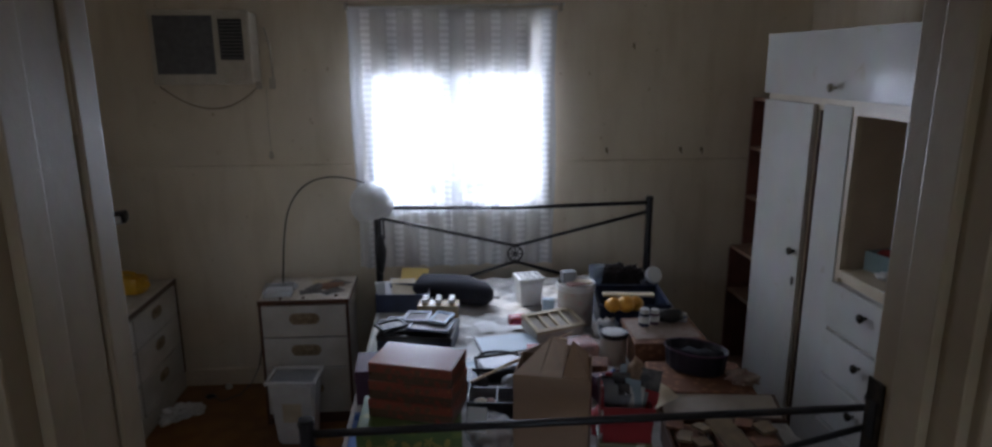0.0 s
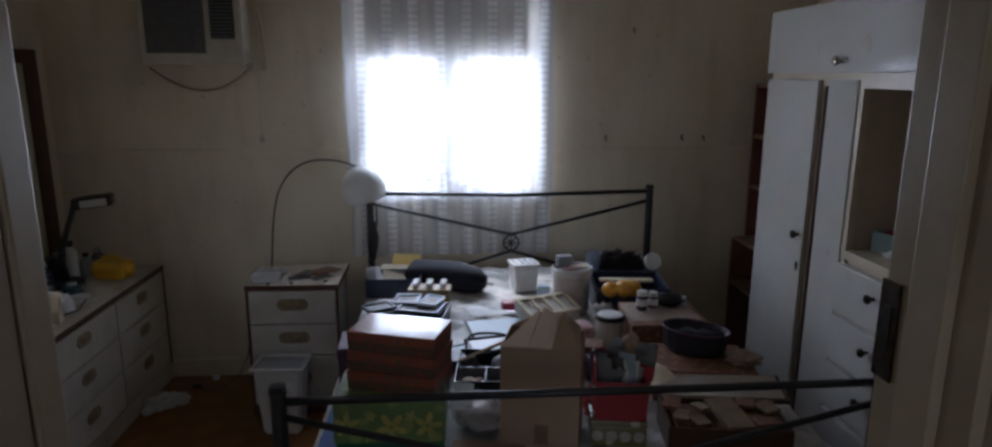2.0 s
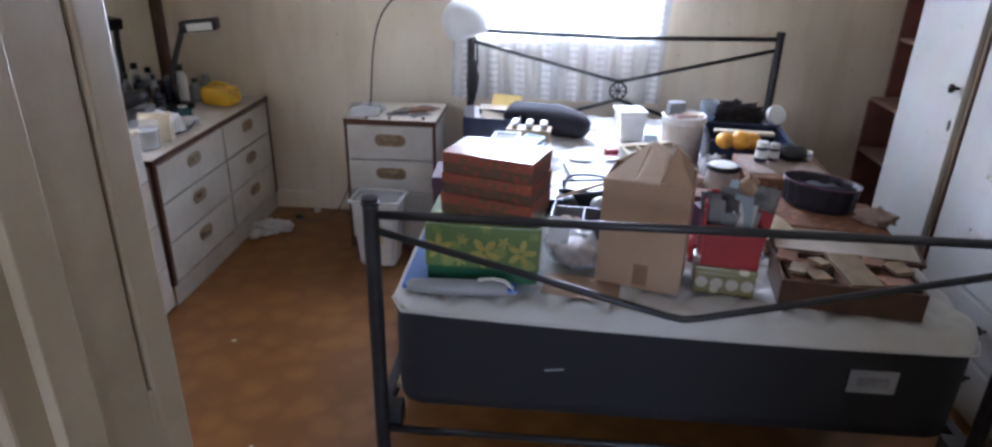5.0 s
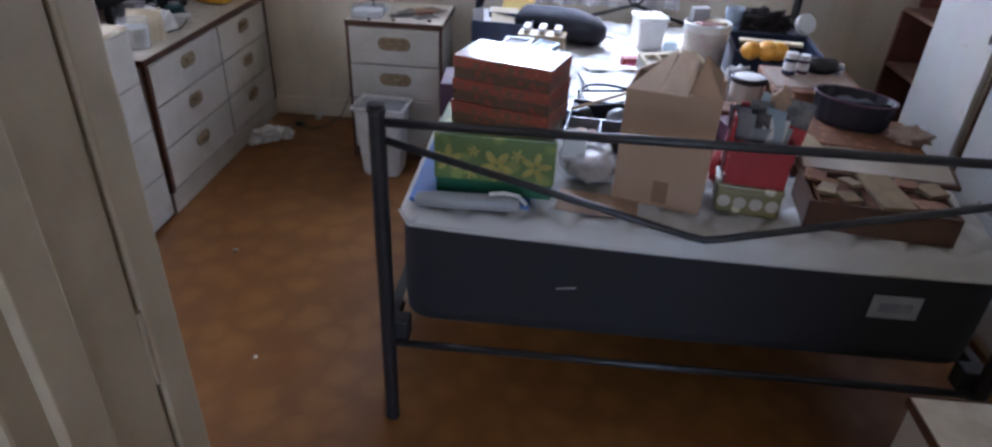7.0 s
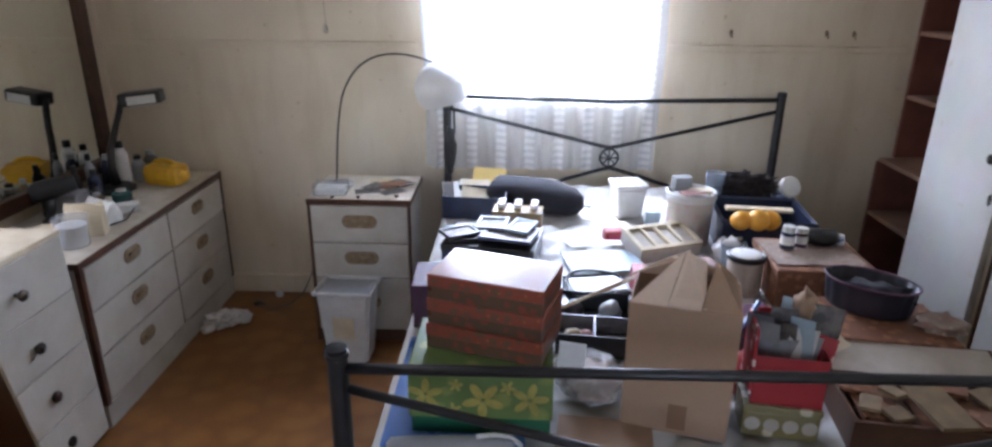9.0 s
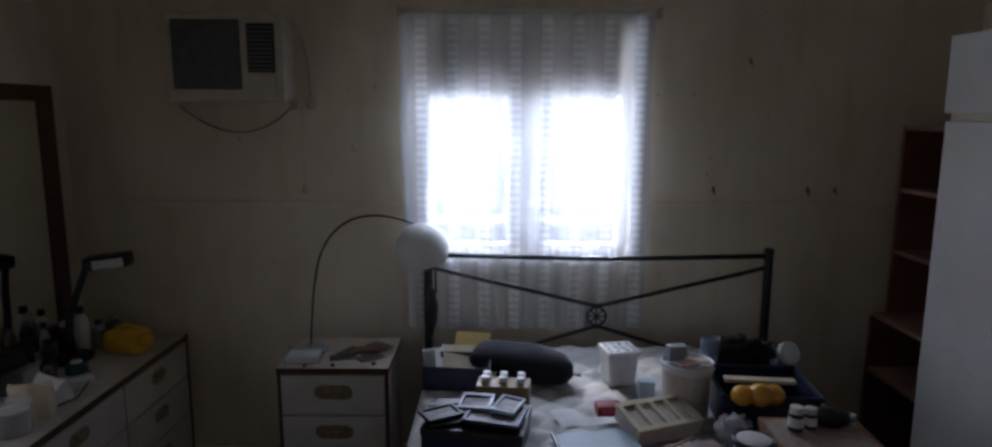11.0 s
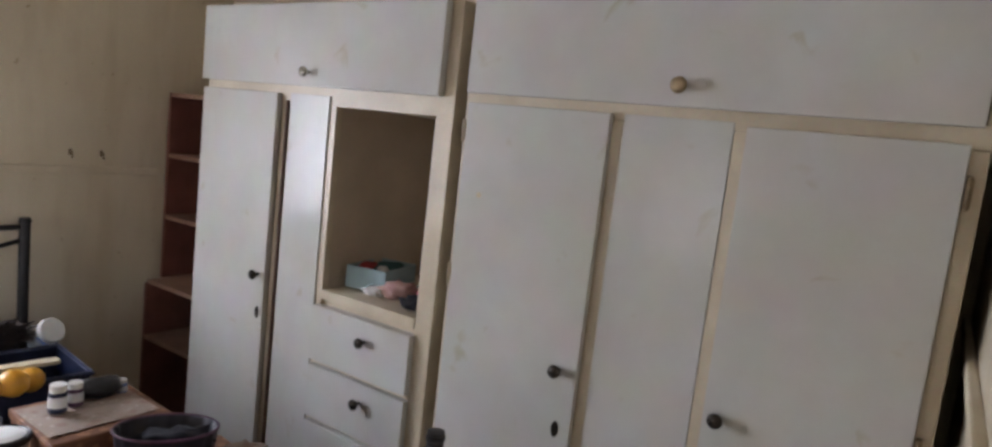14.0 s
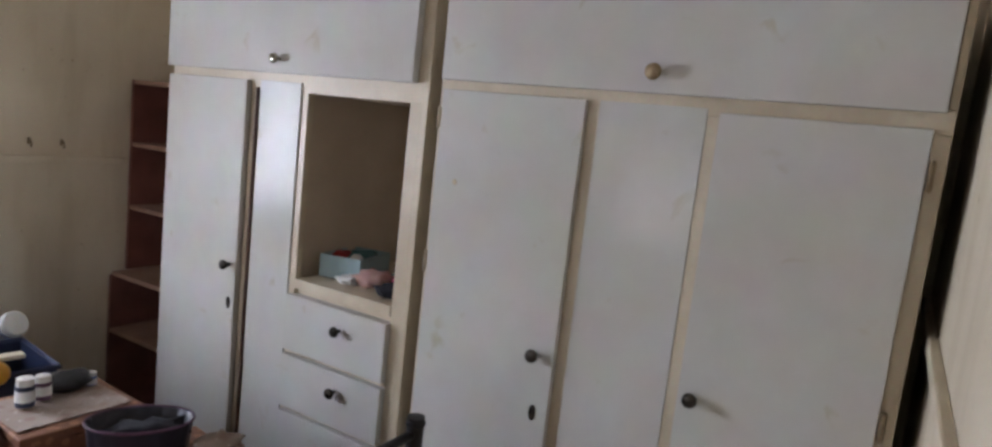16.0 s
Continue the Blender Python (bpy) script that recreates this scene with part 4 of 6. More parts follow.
# carcass is dark brown, the drawer fronts and top are pale
part("carcass", lean(B(XW + 0.02, CX - 0.016, CY0 + 0.004, CY1, 0, CZ - 0.018)), DARKBROWN, c4, "dark side panel")
part("top", lean(B(XW + 0.02, CX + 0.002, CY0 - 0.004, CY1 + 0.004, CZ - 0.018, CZ, bevel=0.003)), CREAM, c4, "cream worn top")
for i in range(4):
    z0 = 0.022 + i * 0.190
    d = part("drawer", lean(B(CX - 0.015, CX, CY0, CY1, z0, z0 + 0.187, bevel=0.003)), LAM, c4)
    part("knob", L([(0.007, 0), (0.007, 0.012), (0.016, 0.017), (0.019, 0.024), (0.015, 0.031), (0, 0.033)], 18, m=Matrix.Translation((CX - 0.04 * (0.59 - z0) / 0.57 * 0.5, 2.288 + (0.592 - z0) * 0.13, z0 + 0.091)) @ pose(0, 0, 0, 0, 90, 0)), DKNOB, d, "dark round knob", smooth=True)

ns = thing("bedside_chest", "white three-drawer bedside chest with brown edging", "chest of drawers")
NX0, NX1, NY0, NY1, NZ = -0.706, -0.265, 3.252, 3.63, 0.674
part("carcass", B(NX0 + 0.012, NX1 - 0.012, NY0 + 0.018, NY1, 0, NZ - 0.018), LAM, ns)
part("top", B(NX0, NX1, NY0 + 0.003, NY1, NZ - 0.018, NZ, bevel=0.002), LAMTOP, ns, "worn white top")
part("edge_band", B(NX0 - 0.002, NX1 + 0.002, NY0 - 0.002, NY0 + 0.003, NZ - 0.022, NZ + 0.001), BROWN, ns)
part("edge_band", B(NX1, NX1 + 0.003, NY0 + 0.003, NY1, NZ - 0.022, NZ + 0.001), BROWN, ns)
for x0, x1 in ((NX0, NX0 + 0.012), (NX1 - 0.012, NX1)):
    part("edge_band", B(x0, x1, NY0 + 0.001, NY0 + 0.018, 0, NZ - 0.022), BROWN, ns)
for za, zb in ((0.482, 0.646), (0.318, 0.474), (0.06, 0.310)):
    d = part("drawer", B(NX0 + 0.014, NX1 - 0.014, NY0, NY0 + 0.017, za, zb, bevel=0.002), LAM, ns)
    oval_handle(d, Matrix.Translation(((NX0 + NX1) / 2, NY0, (za + zb) / 2 + 0.012)) @ pose(0, 0, 0, 90, 0, 0), 0.150, 0.060)
part("plinth", B(NX0 + 0.012, NX1 - 0.012, NY0 + 0.006, NY0 + 0.018, 0, 0.055), BROWN, ns)

bn = thing("waste_bin", "white plastic waste bin with a faded sticker", "bin", pose(-0.52, 3.115, 0, 0, 0, -3))
bm = tapered(bmesh.new(), 0.17, 0.13, 0.225, 0.165, 0.0, 0.335, 0.012)
part("body", bm, WHITEPLASTIC, bn)
part("rim", T([(sx * 0.118, sy * 0.088, 0.338) for sx, sy in ((-1, -1), (1, -1), (1, 1), (-1, 1))], 0.009, 8, True), WHITEPLASTIC, bn)
# flat grey plate on the closed body imitates the bin's shaded inside
part("inside_shade", B(-0.10, 0.10, -0.07, 0.07, 0.3352, 0.337), GREY, bn)
part("sticker", B(-0.045, 0.045, -0.0855, -0.084, 0.14, 0.24, m=pose(0, 0.004, 0, 3)), CREAM, bn, "faded cream sticker")

al = thing("arc_lamp", "arched table lamp with a white dome shade", "lamp", pose(-0.625, 3.46, NZ))
part("base", L([(0, 0), (0.075, 0), (0.075, 0.008), (0.02, 0.016), (0.006, 0.03), (0, 0.03)], 24), GREY, al, smooth=False)
arc = [(0.0, 0, 0.02), (0.008, 0, 0.12), (0.022, 0, 0.26), (0.05, 0, 0.40), (0.10, 0, 0.495), (0.165, 0, 0.552), (0.24, 0, 0.578), (0.32, 0, 0.58), (0.395, 0, 0.565), (0.45, 0, 0.545)]
fine = []
for k in range(len(arc) - 1):
    p0, p1, p2, p3 = (Vector(arc[max(0, min(len(arc) - 1, k + q))]) for q in (-1, 0, 1, 2))
    for s in (0, 0.25, 0.5, 0.75):
        fine.append(0.5 * (2 * p1 + (p2 - p0) * s + (2 * p0 - 5 * p1 + 4 * p2 - p3) * s * s + (3 * p1 - p0 - 3 * p2 + p3) * s ** 3))
fine.append(Vector(arc[-1]))
part("stem", T(fine, 0.0042, 8), DKNOB, al, "bent dark metal stem", smooth=True)
R = 0.112
prof = [(0.0, R)] + [(R * math.sin(t), R * math.cos(t)) for t in [math.pi * i / 24 for i in range(1, 18)]]
prof += [(r - 0.003, z) for r, z in prof[::-1]]
part("shade", L(prof, 32, m=Matrix.Translation((0.478, 0, 0.44)) @ pose(0, 0, 0, 0, -14, 0)), SHADE, al, "white dome shade", smooth=True)
part("bulb", S((0.478, 0, 0.43), (0.03, 0.03, 0.04), 2), WHITEPLASTIC, al, smooth=True)

sb = thing("plastic_box", "small clear plastic box on the bedside chest", "box", pose(-0.62, 3.34, NZ + 0.001, 0, 0, 4))
part("body", B(-0.07, 0.07, -0.05, 0.05, 0, 0.05, bevel=0.006), CLEAR, sb)
part("contents", B(-0.064, 0.064, -0.044, 0.044, 0.003, 0.03, bevel=0.004), PAPER, sb)
for i, (x, y, r, mt) in enumerate(((-0.47, 3.38, 15, PHOTO), (-0.40, 3.44, -20, RUST), (-0.36, 3.37, 40, PHOTO), (-0.43, 3.52, 5, CREAM), (-0.34, 3.50, -35, PHOTO), (-0.45, 3.43, 62, PHOTO), (-0.37, 3.46, 8, RUST))):
    solid("photo_print", B(-0.055, 0.055, -0.035, 0.035, 0.0, 0.0012), mt, "loose old photo on the bedside chest", "photo", pose(x, y, NZ + 0.001 + 0.0016 * i, 0, 0, r), "loose photos")
for x, y in ((-0.49, 3.28), (-0.60, 3.275), (-0.33, 3.30)):
    solid("small_bead", L([(0, 0), (0.009, 0), (0.009, 0.008), (0, 0.009)], 12), BROWN, "small dark red bead on the bedside chest", "bead", pose(x, y, NZ + 0.001))

# ---- things on the dresser ----
DZ = 0.653
dl = thing("desk_lamp", "black desk lamp with a flat white light panel", "lamp", pose(-1.60, 3.40, DZ))
part("base", L([(0, 0), (0.075, 0), (0.075, 0.012), (0.06, 0.022), (0.012, 0.03), (0, 0.03)], 24, m=Matrix.Diagonal((1, 1.2, 1, 1))), BLACK, dl)
part("stem", T([(0, 0, 0.02), (-0.012, 0.005, 0.10), (-0.01, 0.02, 0.18), (0.01, 0.05, 0.27), (0.025, 0.08, 0.34), (0.03, 0.10, 0.385)], [0.02, 0.017, 0.015, 0.014, 0.014, 0.014], 10), BLACK, dl, smooth=True)
hm = Matrix.Translation((0.03, 0.10, 0.39)) @ pose(0, 0, 0, 0, -6, 12)
hd = part("head", B(-0.005, 0.175, -0.045, 0.045, -0.034, 0.024, bevel=0.014, m=hm), BLACK, dl)
part("light_panel", B(0.035, 0.155, -0.047, -0.0445, -0.028, 0.010, bevel=0.001, m=hm), WHITEPLASTIC, hd)
part("light_panel", B(0.02, 0.15, -0.030, 0.030, -0.037, -0.0335, bevel=0.001, m=hm), WHITEPLASTIC, hd)
jg = thing("plastic_jug", "bright yellow plastic jug lying on the dresser", "jug", pose(-1.42, 3.50, DZ, 0, 0, -12) @ Matrix.Scale(0.86, 4))
part("body", B(-0.105, 0.105, -0.07, 0.07, 0.0, 0.118, bevel=0.045), YELLOW, jg)
part("handle", T([(-0.075, 0, 0.10), (-0.055, 0, 0.125), (0.0, 0, 0.134), (0.045, 0, 0.125), (0.07, 0, 0.10)], 0.012, 10), YELLOW, jg, smooth=True)
part("spout", L([(0.03, 0), (0.024, 0.02), (0.02, 0.03), (0, 0.03)], 14, m=Matrix.Translation((0.10, 0, 0.06)) @ pose(0, 0, 0, 0, 90, 0)), YELLOW, jg)
wh = thing("container", "cloudy plastic tub on the dresser", "tub", pose(-1.385, 2.745, DZ, 0, 0, 8))
part("body", L([(0, 0), (0.048, 0), (0.055, 0.10), (0.058, 0.10), (0.058, 0.108), (0, 0.108)], 24), CLEAR, wh)
part("contents", L([(0, 0.003), (0.044, 0.003), (0.05, 0.08), (0, 0.085)], 20), PAPER, wh)
for x, y, r, w, d, hh, mt, lab in ((-1.50, 2.80, 12, 0.10, 0.08, 0.05, CREAM, "cream carton on the dresser"), (-1.60, 3.08, 5, 0.1, 0.1, 0.09, GREY, "grey box on the dresser"), (-1.40, 3.12, 35, 0.09, 0.06, 0.035, WHITEPLASTIC, "small white tray on the dresser"), (-1.47, 2.65, -5, 0.13, 0.10, 0.06, CLEAR, "clear tub on the dresser")):
    solid("small_box", B(-w / 2, w / 2, -d / 2, d / 2, 0, hh, bevel=0.006), mt, lab, "box", pose(x, y, DZ, 0, 0, r), "clutter on the dresser")
for x, y, h, r, mt, lab in ((-1.66, 3.22, 0.16, 0.022, BLACK, "black spray bottle"), (-1.62, 3.28, 0.13, 0.026, DARKBLUE, "dark blue bottle"), (-1.67, 3.34, 0.18, 0.02, GREY, "grey aerosol can"), (-1.66, 3.55, 0.17, 0.028, WHITEPLASTIC, "white bottle"), (-1.58, 3.56, 0.12, 0.03, GREY, "grey jar"), (-1.56, 3.18, 0.09, 0.03, BLACK, "black jar"), (-1.67, 3.12, 0.13, 0.024, AMBER, "amber bottle"), (-1.50, 3.26, 0.05, 0.04, TEAL, "low teal jar")):
    bt = thing("bottle", lab + " on the dresser", "bottle", pose(x, y, DZ), "bottles on the dresser")
    part("body", L([(0, 0), (r, 0), (r, h * 0.66), (r * 0.5, h * 0.80), (r * 0.45, h * 0.86), (0, h * 0.86)], 16), mt, bt, smooth=False)
    part("cap", L([(0, h * 0.85), (r * 0.55, h * 0.85), (r * 0.5, h), (0, h)], 14), WHITEPLASTIC if mt in (TEAL, AMBER) else BLACK, bt)
def paper_bag(x, y, w, d, h, rz, material, label):
    """A small folded bag, pinched and creased towards its open top."""
    ob = thing("paper_bag", label, "bag", pose(x, y, DZ, 0, 0, rz), "paper bags on the dresser")
    bm = bmesh.new()
    rings = []
    for k in range(7):
        t = k / 6
        ring = []
        for q in range(24):
            a = 2 * math.pi * q / 24
            c, e = math.cos(a), math.sin(a)
            f = 1 / max(abs(c), abs(e)) ** 0.8
            pinch = 1 - 0.75 * t * t
            crease = 0.10 * noise.noise(Vector((c * 2 + x * 40, e * 2, t * 3))) * (0.3 + t)
            ring.append(bm.verts.new((w / 2 * c * f * (1 + crease), d / 2 * e * f * pinch * (1 + crease), h * t * (1 + 0.08 * math.sin(3 * a) * t))))
        rings.append(ring)
    for lo, hi in zip(rings, rings[1:]):
        for q in range(24):
            bm.faces.new((lo[q], lo[(q + 1) % 24], hi[(q + 1) % 24], hi[q]))
    bm.faces.new(rings[0][::-1])
    bm.faces.new(rings[-1])
    part("body", bm, material, ob)


paper_bag(-1.405, 2.86, 0.13, 0.09, 0.115, 20, CREAM, "crumpled cream paper bag on the dresser")
paper_bag(-1.43, 3.00, 0.15, 0.08, 0.085, -25, PAPER, "crumpled white paper bag on the dresser")
hdry = thing("hair_dryer", "black hair dryer standing among the dresser clutter", "hair dryer", pose(-1.60, 2.98, DZ, 0, 0, 35))
part("barrel", L([(0, -0.07), (0.030, -0.07), (0.040, -0.045), (0.042, 0.0), (0.034, 0.05), (0.030, 0.085), (0.025, 0.085), (0, 0.07)], 22, m=pose(0, 0, 0.135, 0, 80, 0)), BLACK, hdry, smooth=True)
part("handle", T([(-0.01, 0, 0.11), (-0.012, 0, 0.06), (-0.02, 0, 0.012)], [0.020, 0.018, 0.016], 12), BLACK, hdry, "black plastic handle", smooth=True)
part("foot", L([(0, 0), (0.032, 0), (0.030, 0.012), (0, 0.014)], 18, m=pose(-0.02, 0, 0)), BLACK, hdry)
for x, y, h, r, mt, lab in ((-1.66, 3.45, 0.15, 0.026, DARKBLUE, "dark blue aerosol can"), (-1.62, 3.50, 0.20, 0.03, WHITEPLASTIC, "tall white lotion bottle"), (-1.55, 3.62, 0.13, 0.032, GRILLE, "dark grey jar"), (-1.66, 3.05, 0.11, 0.034, BLACK, "squat black jar"), (-1.53, 3.14, 0.07, 0.026, BROWN, "small brown jar")):
    bt = thing("bottle", lab + " on the dresser", "bottle", pose(x, y, DZ), "bottles on the dresser")
    part("body", L([(0, 0), (r, 0), (r * 1.02, h * 0.1), (r, h * 0.70), (r * 0.6, h * 0.80), (r * 0.5, h * 0.86), (0, h * 0.86)], 18), mt, bt)
    part("cap", L([(0, h * 0.85), (r * 0.6, h * 0.85), (r * 0.55, h), (0, h)], 16), BLACK if mt is WHITEPLASTIC else GREY, bt)
lead = thing("cable", "thin dark cable looping over the dresser edge", "cable")
part("wire", T([(-1.50, 3.30, DZ + 0.02), (-1.42, 3.22, DZ + 0.012), (-1.36, 3.10, DZ + 0.02), (-1.34, 3.0, DZ + 0.008), (-1.37, 2.94, DZ + 0.006)], 0.003, 6), BLACK, lead, smooth=True)

# ---- things on the bed ----
BZ = 0.657


def open_box(name, label, w, d, h, t, material, m, inside=None, category="box"):
    """Four walls and a bottom, open on top; centred, bottom at 0."""
    ob = thing(name, label, category, m)
    for a in ((-w / 2, w / 2, -d / 2, -d / 2 + t, t, h), (-w / 2, w / 2, d / 2 - t, d / 2, t, h), (-w / 2, -w / 2 + t, -d / 2 + t, d / 2 - t, t, h), (w / 2 - t, w / 2, -d / 2 + t, d / 2 - t, t, h)):
        part("wall", B(*a, bevel=min(0.001, t / 3)), material, ob)
    part("bottom", B(-w / 2, w / 2, -d / 2, d / 2, 0, t), inside or material, ob)
    return ob


def paper(x, y, z, w, d, rz, material, label, tilt=(0, 0), curl=0.006, category="paper", name="loose_paper", group=""):
    return solid(name, sheet(bmesh.new(), w, d, 8, 6, lambda u, v: curl * math.sin(3.2 * u + x * 9) * math.cos(2.4 * v + y * 7) + curl), material, label, category, pose(x, y, z, tilt[0], tilt[1], rz), group)


# front left: flat blue box, grey roll, flowered box, stack of gift boxes
fb = thing("flat_box", "flat glossy blue box lying on the mattress", "box", pose(0.055, 1.90, BZ))
part("base", B(-0.145, 0.145, -0.215, 0.215, 0, 0.010, bevel=0.002), GREY, fb)
part("lid", B(-0.148, 0.148, -0.218, 0.218, 0.006, 0.016, bevel=0.002), BLUEBOX, fb)
gr_roll = thing("cushion_roll", "slim grey vinyl case with rounded ends", "case", pose(0.055, 1.672, BZ + 0.001, 0, 0, 2))
part("body", T([(-0.130, 0, 0.02), (-0.122, 0, 0.021), (-0.06, 0, 0.022), (0.06, 0, 0.022), (0.118, 0, 0.021), (0.126, 0, 0.02)], [0.008, 0.018, 0.021, 0.021, 0.018, 0.008], 16), GREY, gr_roll, smooth=True)
part("strap", T([(0.05, -0.001, 0.045), (0.085, 0.0, 0.050), (0.12, 0, 0.044), (0.14, 0.0, 0.022)], 0.005, 8), WHITEPLASTIC, gr_roll, smooth=True)
gb = thing("flowered_box", "green gift box printed with golden flowers", "gift box", pose(0.112, 1.822, BZ + 0.0165, 0, 0, -1))
part("body", B(-0.143, 0.143, -0.100, 0.100, 0, 0.14, bevel=0.003), GREENDARK, gb)
glid = part("lid", B(-0.147, 0.147, -0.104, 0.104, 0.040, 0.158, bevel=0.003), GREEN, gb, "lid with golden flowers on green")


def flower(x, z, r, turn):
    """A five-petalled printed flower on the lid's front."""
    bm = bmesh.new()
    for k in range(5):
        a = turn + 2 * math.pi * k / 5
        c = Vector((x + 0.60 * r * math.cos(a), -0.1046, z + 0.60 * r * math.sin(a)))
        ring = [bm.verts.new(c + Vector((0.50 * r * math.cos(b) * math.cos(a) - 0.24 * r * math.sin(b) * math.sin(a), 0, 0.50 * r * math.cos(b) * math.sin(a) + 0.24 * r * math.sin(b) * math.cos(a)))) for b in [2 * math.pi * q / 12 for q in range(12)]]
        top = [bm.verts.new(v.co + Vector((0, -0.0005, 0))) for v in ring]
        bm.faces.new(top)
        for q in range(12):
            bm.faces.new((ring[q], ring[(q + 1) % 12], top[(q + 1) % 12], top[q]))
    part("flower", bm, GOLD, glid)


for fx, fz, fr, ft in ((-0.112, 0.095, 0.034, 0.3), (0.005, 0.085, 0.040, 0.9), (0.100, 0.088, 0.036, 0.1), (-0.055, 0.060, 0.016, 0.5), (0.055, 0.115, 0.016, 1.1), (-0.05, 0.118, 0.014, 0.2)):
    flower(fx, fz, fr, ft)


def gift(w, d, h, z, rz, dx=0.0, top=None):
    g = thing("gift_box", "red tartan gift box in a stack", "gift box", pose(0.137 + dx, 1.836, z, 0, 0, rz), "stack of tartan gift boxes")
    part("body", B(-w / 2, w / 2, -d / 2, d / 2, 0, h * 0.66, bevel=0.002), PLAIDDARK, g)
    part("lid", B(-w / 2 - 0.0012, w / 2 + 0.0012, -d / 2 - 0.0012, d / 2 + 0.0012, h * 0.50, h - 0.002, bevel=0.001), PLAID, g, "red tartan lid")
    part("lid_panel", B(-w / 2 - 0.001, w / 2 + 0.001, -d / 2 - 0.001, d / 2 + 0.001, h - 0.002, h, bevel=0.0008), top or PLAID, g, "lid top, the uppermost with painted sky sheen")


GZ = BZ + 0.175
gift(0.250, 0.152, 0.0553, GZ, -17.5, -0.002)
gift(0.247, 0.150, 0.0553, GZ + 0.0555, -18.5)
gift(0.244, 0.148, 0.0553, GZ + 0.1110, -18, 0.0, GIFTTOP)
pb = thing("purple_box", "deep purple cardboard box behind the gift boxes", "box", pose(-0.045, 2.275, BZ, 0, 0, 2))
part("body", B(-0.055, 0.055, -0.08, 0.08, 0, 0.095, bevel=0.003), PURPLE, pb)
part("lid", B(-0.058, 0.058, -0.083, 0.083, 0.085, 0.128, bevel=0.003), PURPLE, pb)
solid("envelope", B(-0.03, 0.03, -0.001, 0.001, 0, 0.075), PAPER, "white envelope leaning on the gift boxes", "envelope", pose(0.305, 1.875, BZ + 0.065, -14, 0, -14))
solid("envelope", B(-0.025, 0.025, -0.001, 0.001, 0, 0.09), CREAM, "cream envelope leaning behind the flowered box", "envelope", pose(-0.02, 1.952, BZ + 0.036, -10, 0, 12))

# cardboard carton with open flaps
ct = thing("cardboard_carton", "brown cardboard carton with its flaps up", "carton", pose(0.535, 1.840, BZ, 0, 0, -15.5))
CW, CDD, CH = 0.218, 0.165, 0.292
for a in ((-CW / 2, CW / 2, -CDD / 2, -CDD / 2 + 0.004, 0, CH), (-CW / 2, CW / 2, CDD / 2 - 0.004, CDD / 2, 0, CH), (-CW / 2, -CW / 2 + 0.004, -CDD / 2 + 0.004, CDD / 2 - 0.004, 0, CH), (CW / 2 - 0.004, CW / 2, -CDD / 2 + 0.004, CDD / 2 - 0.004, 0, CH)):
    part("wall", B(*a, bevel=0.001), CARD, ct)
part("bottom", B(-CW / 2 + 0.004, CW / 2 - 0.004, -CDD / 2 + 0.004, CDD / 2 - 0.004, 0, 0.004), CARD, ct)


def flap(pts, material):
    """A thick card flap from its corner points."""
    bm = bmesh.new()
    p = [Vector(q) for q in pts]
    nrm = (p[1] - p[0]).cross(p[2] - p[0]).normalized() * 0.0035
    lo, hi = [bm.verts.new(q) for q in p], [bm.verts.new(q + nrm) for q in p]
    bm.faces.new(lo[::-1])
    bm.faces.new(hi)
    for i in range(len(p)):
        bm.faces.new((lo[i], lo[(i + 1) % len(p)], hi[(i + 1) % len(p)], hi[i]))
    return bm


part("flap", flap([(-CW / 2, -CDD / 2 + 0.002, CH), (-0.035, -CDD / 2 + 0.002, CH), (-0.012, 0.03, CH + 0.078)], CARDLIT), CARDLIT, ct, "folded flap, daylight in its colour")
part("flap", flap([(-0.034, -CDD / 2 + 0.004, CH), (0.040, -CDD / 2 + 0.004, CH), (0.034, 0.050, CH + 0.052), (-0.008, 0.045, CH + 0.072)], CARD), CARDLIT, ct, "inner flap, daylight in its colour")
part("flap", flap([(0.030, -CDD / 2 + 0.001, CH), (CW / 2, -CDD / 2 + 0.001, CH), (CW / 2 - 0.012, 0.052, CH + 0.022), (0.052, 0.010, CH + 0.074)], CARD), CARD, ct)
part("flap", flap([(-CW / 2, CDD / 2, CH), (CW / 2, CDD / 2, CH), (CW / 2 - 0.03, 0.058, CH + 0.030), (-0.010, 0.054, CH + 0.062)], CARD), CARDLIT, ct)
part("tape", B(-0.012, 0.026, -CDD / 2 - 0.0008, -CDD / 2, 0.012, 0.072), TAPE, ct, "strip of brown tape")
paper(0.37, 1.745, BZ + 0.001, 0.20, 0.11, -8, CARD, "flat piece of brown cardboard", curl=0.003, category="cardboard", name="cardboard_sheet")

# crumpled clear bag, black organiser tray, strap, sticks
solid("plastic_bag", S((0, 0, 0.040), (0.074, 0.105, 0.040), 4, 0.34, 8), CLEAR, "crumpled clear plastic bag", "bag", pose(0.352, 1.915, BZ, 0, 0, 8), smooth=True)
solid("crumpled_cloth", S((0, 0, 0.028), (0.06, 0.085, 0.026), 3, 0.6, 9), WORNCLOTH, "faded patterned cloth inside the clear bag", "cloth", pose(0.352, 1.915, BZ, 0, 0, 8), smooth=True)
bt = open_box("organiser_tray", "black divided tray with small trinkets", 0.20, 0.26, 0.06, 0.004, BLACK, pose(0.395, 2.19, BZ, 0, 0, -6), category="tray")
part("divider", B(-0.096, 0.096, -0.002, 0.002, 0.004, 0.05), SILVER, bt)
part("divider", B(-0.002, 0.002, -0.126, -0.002, 0.004, 0.055), SILVER, bt)
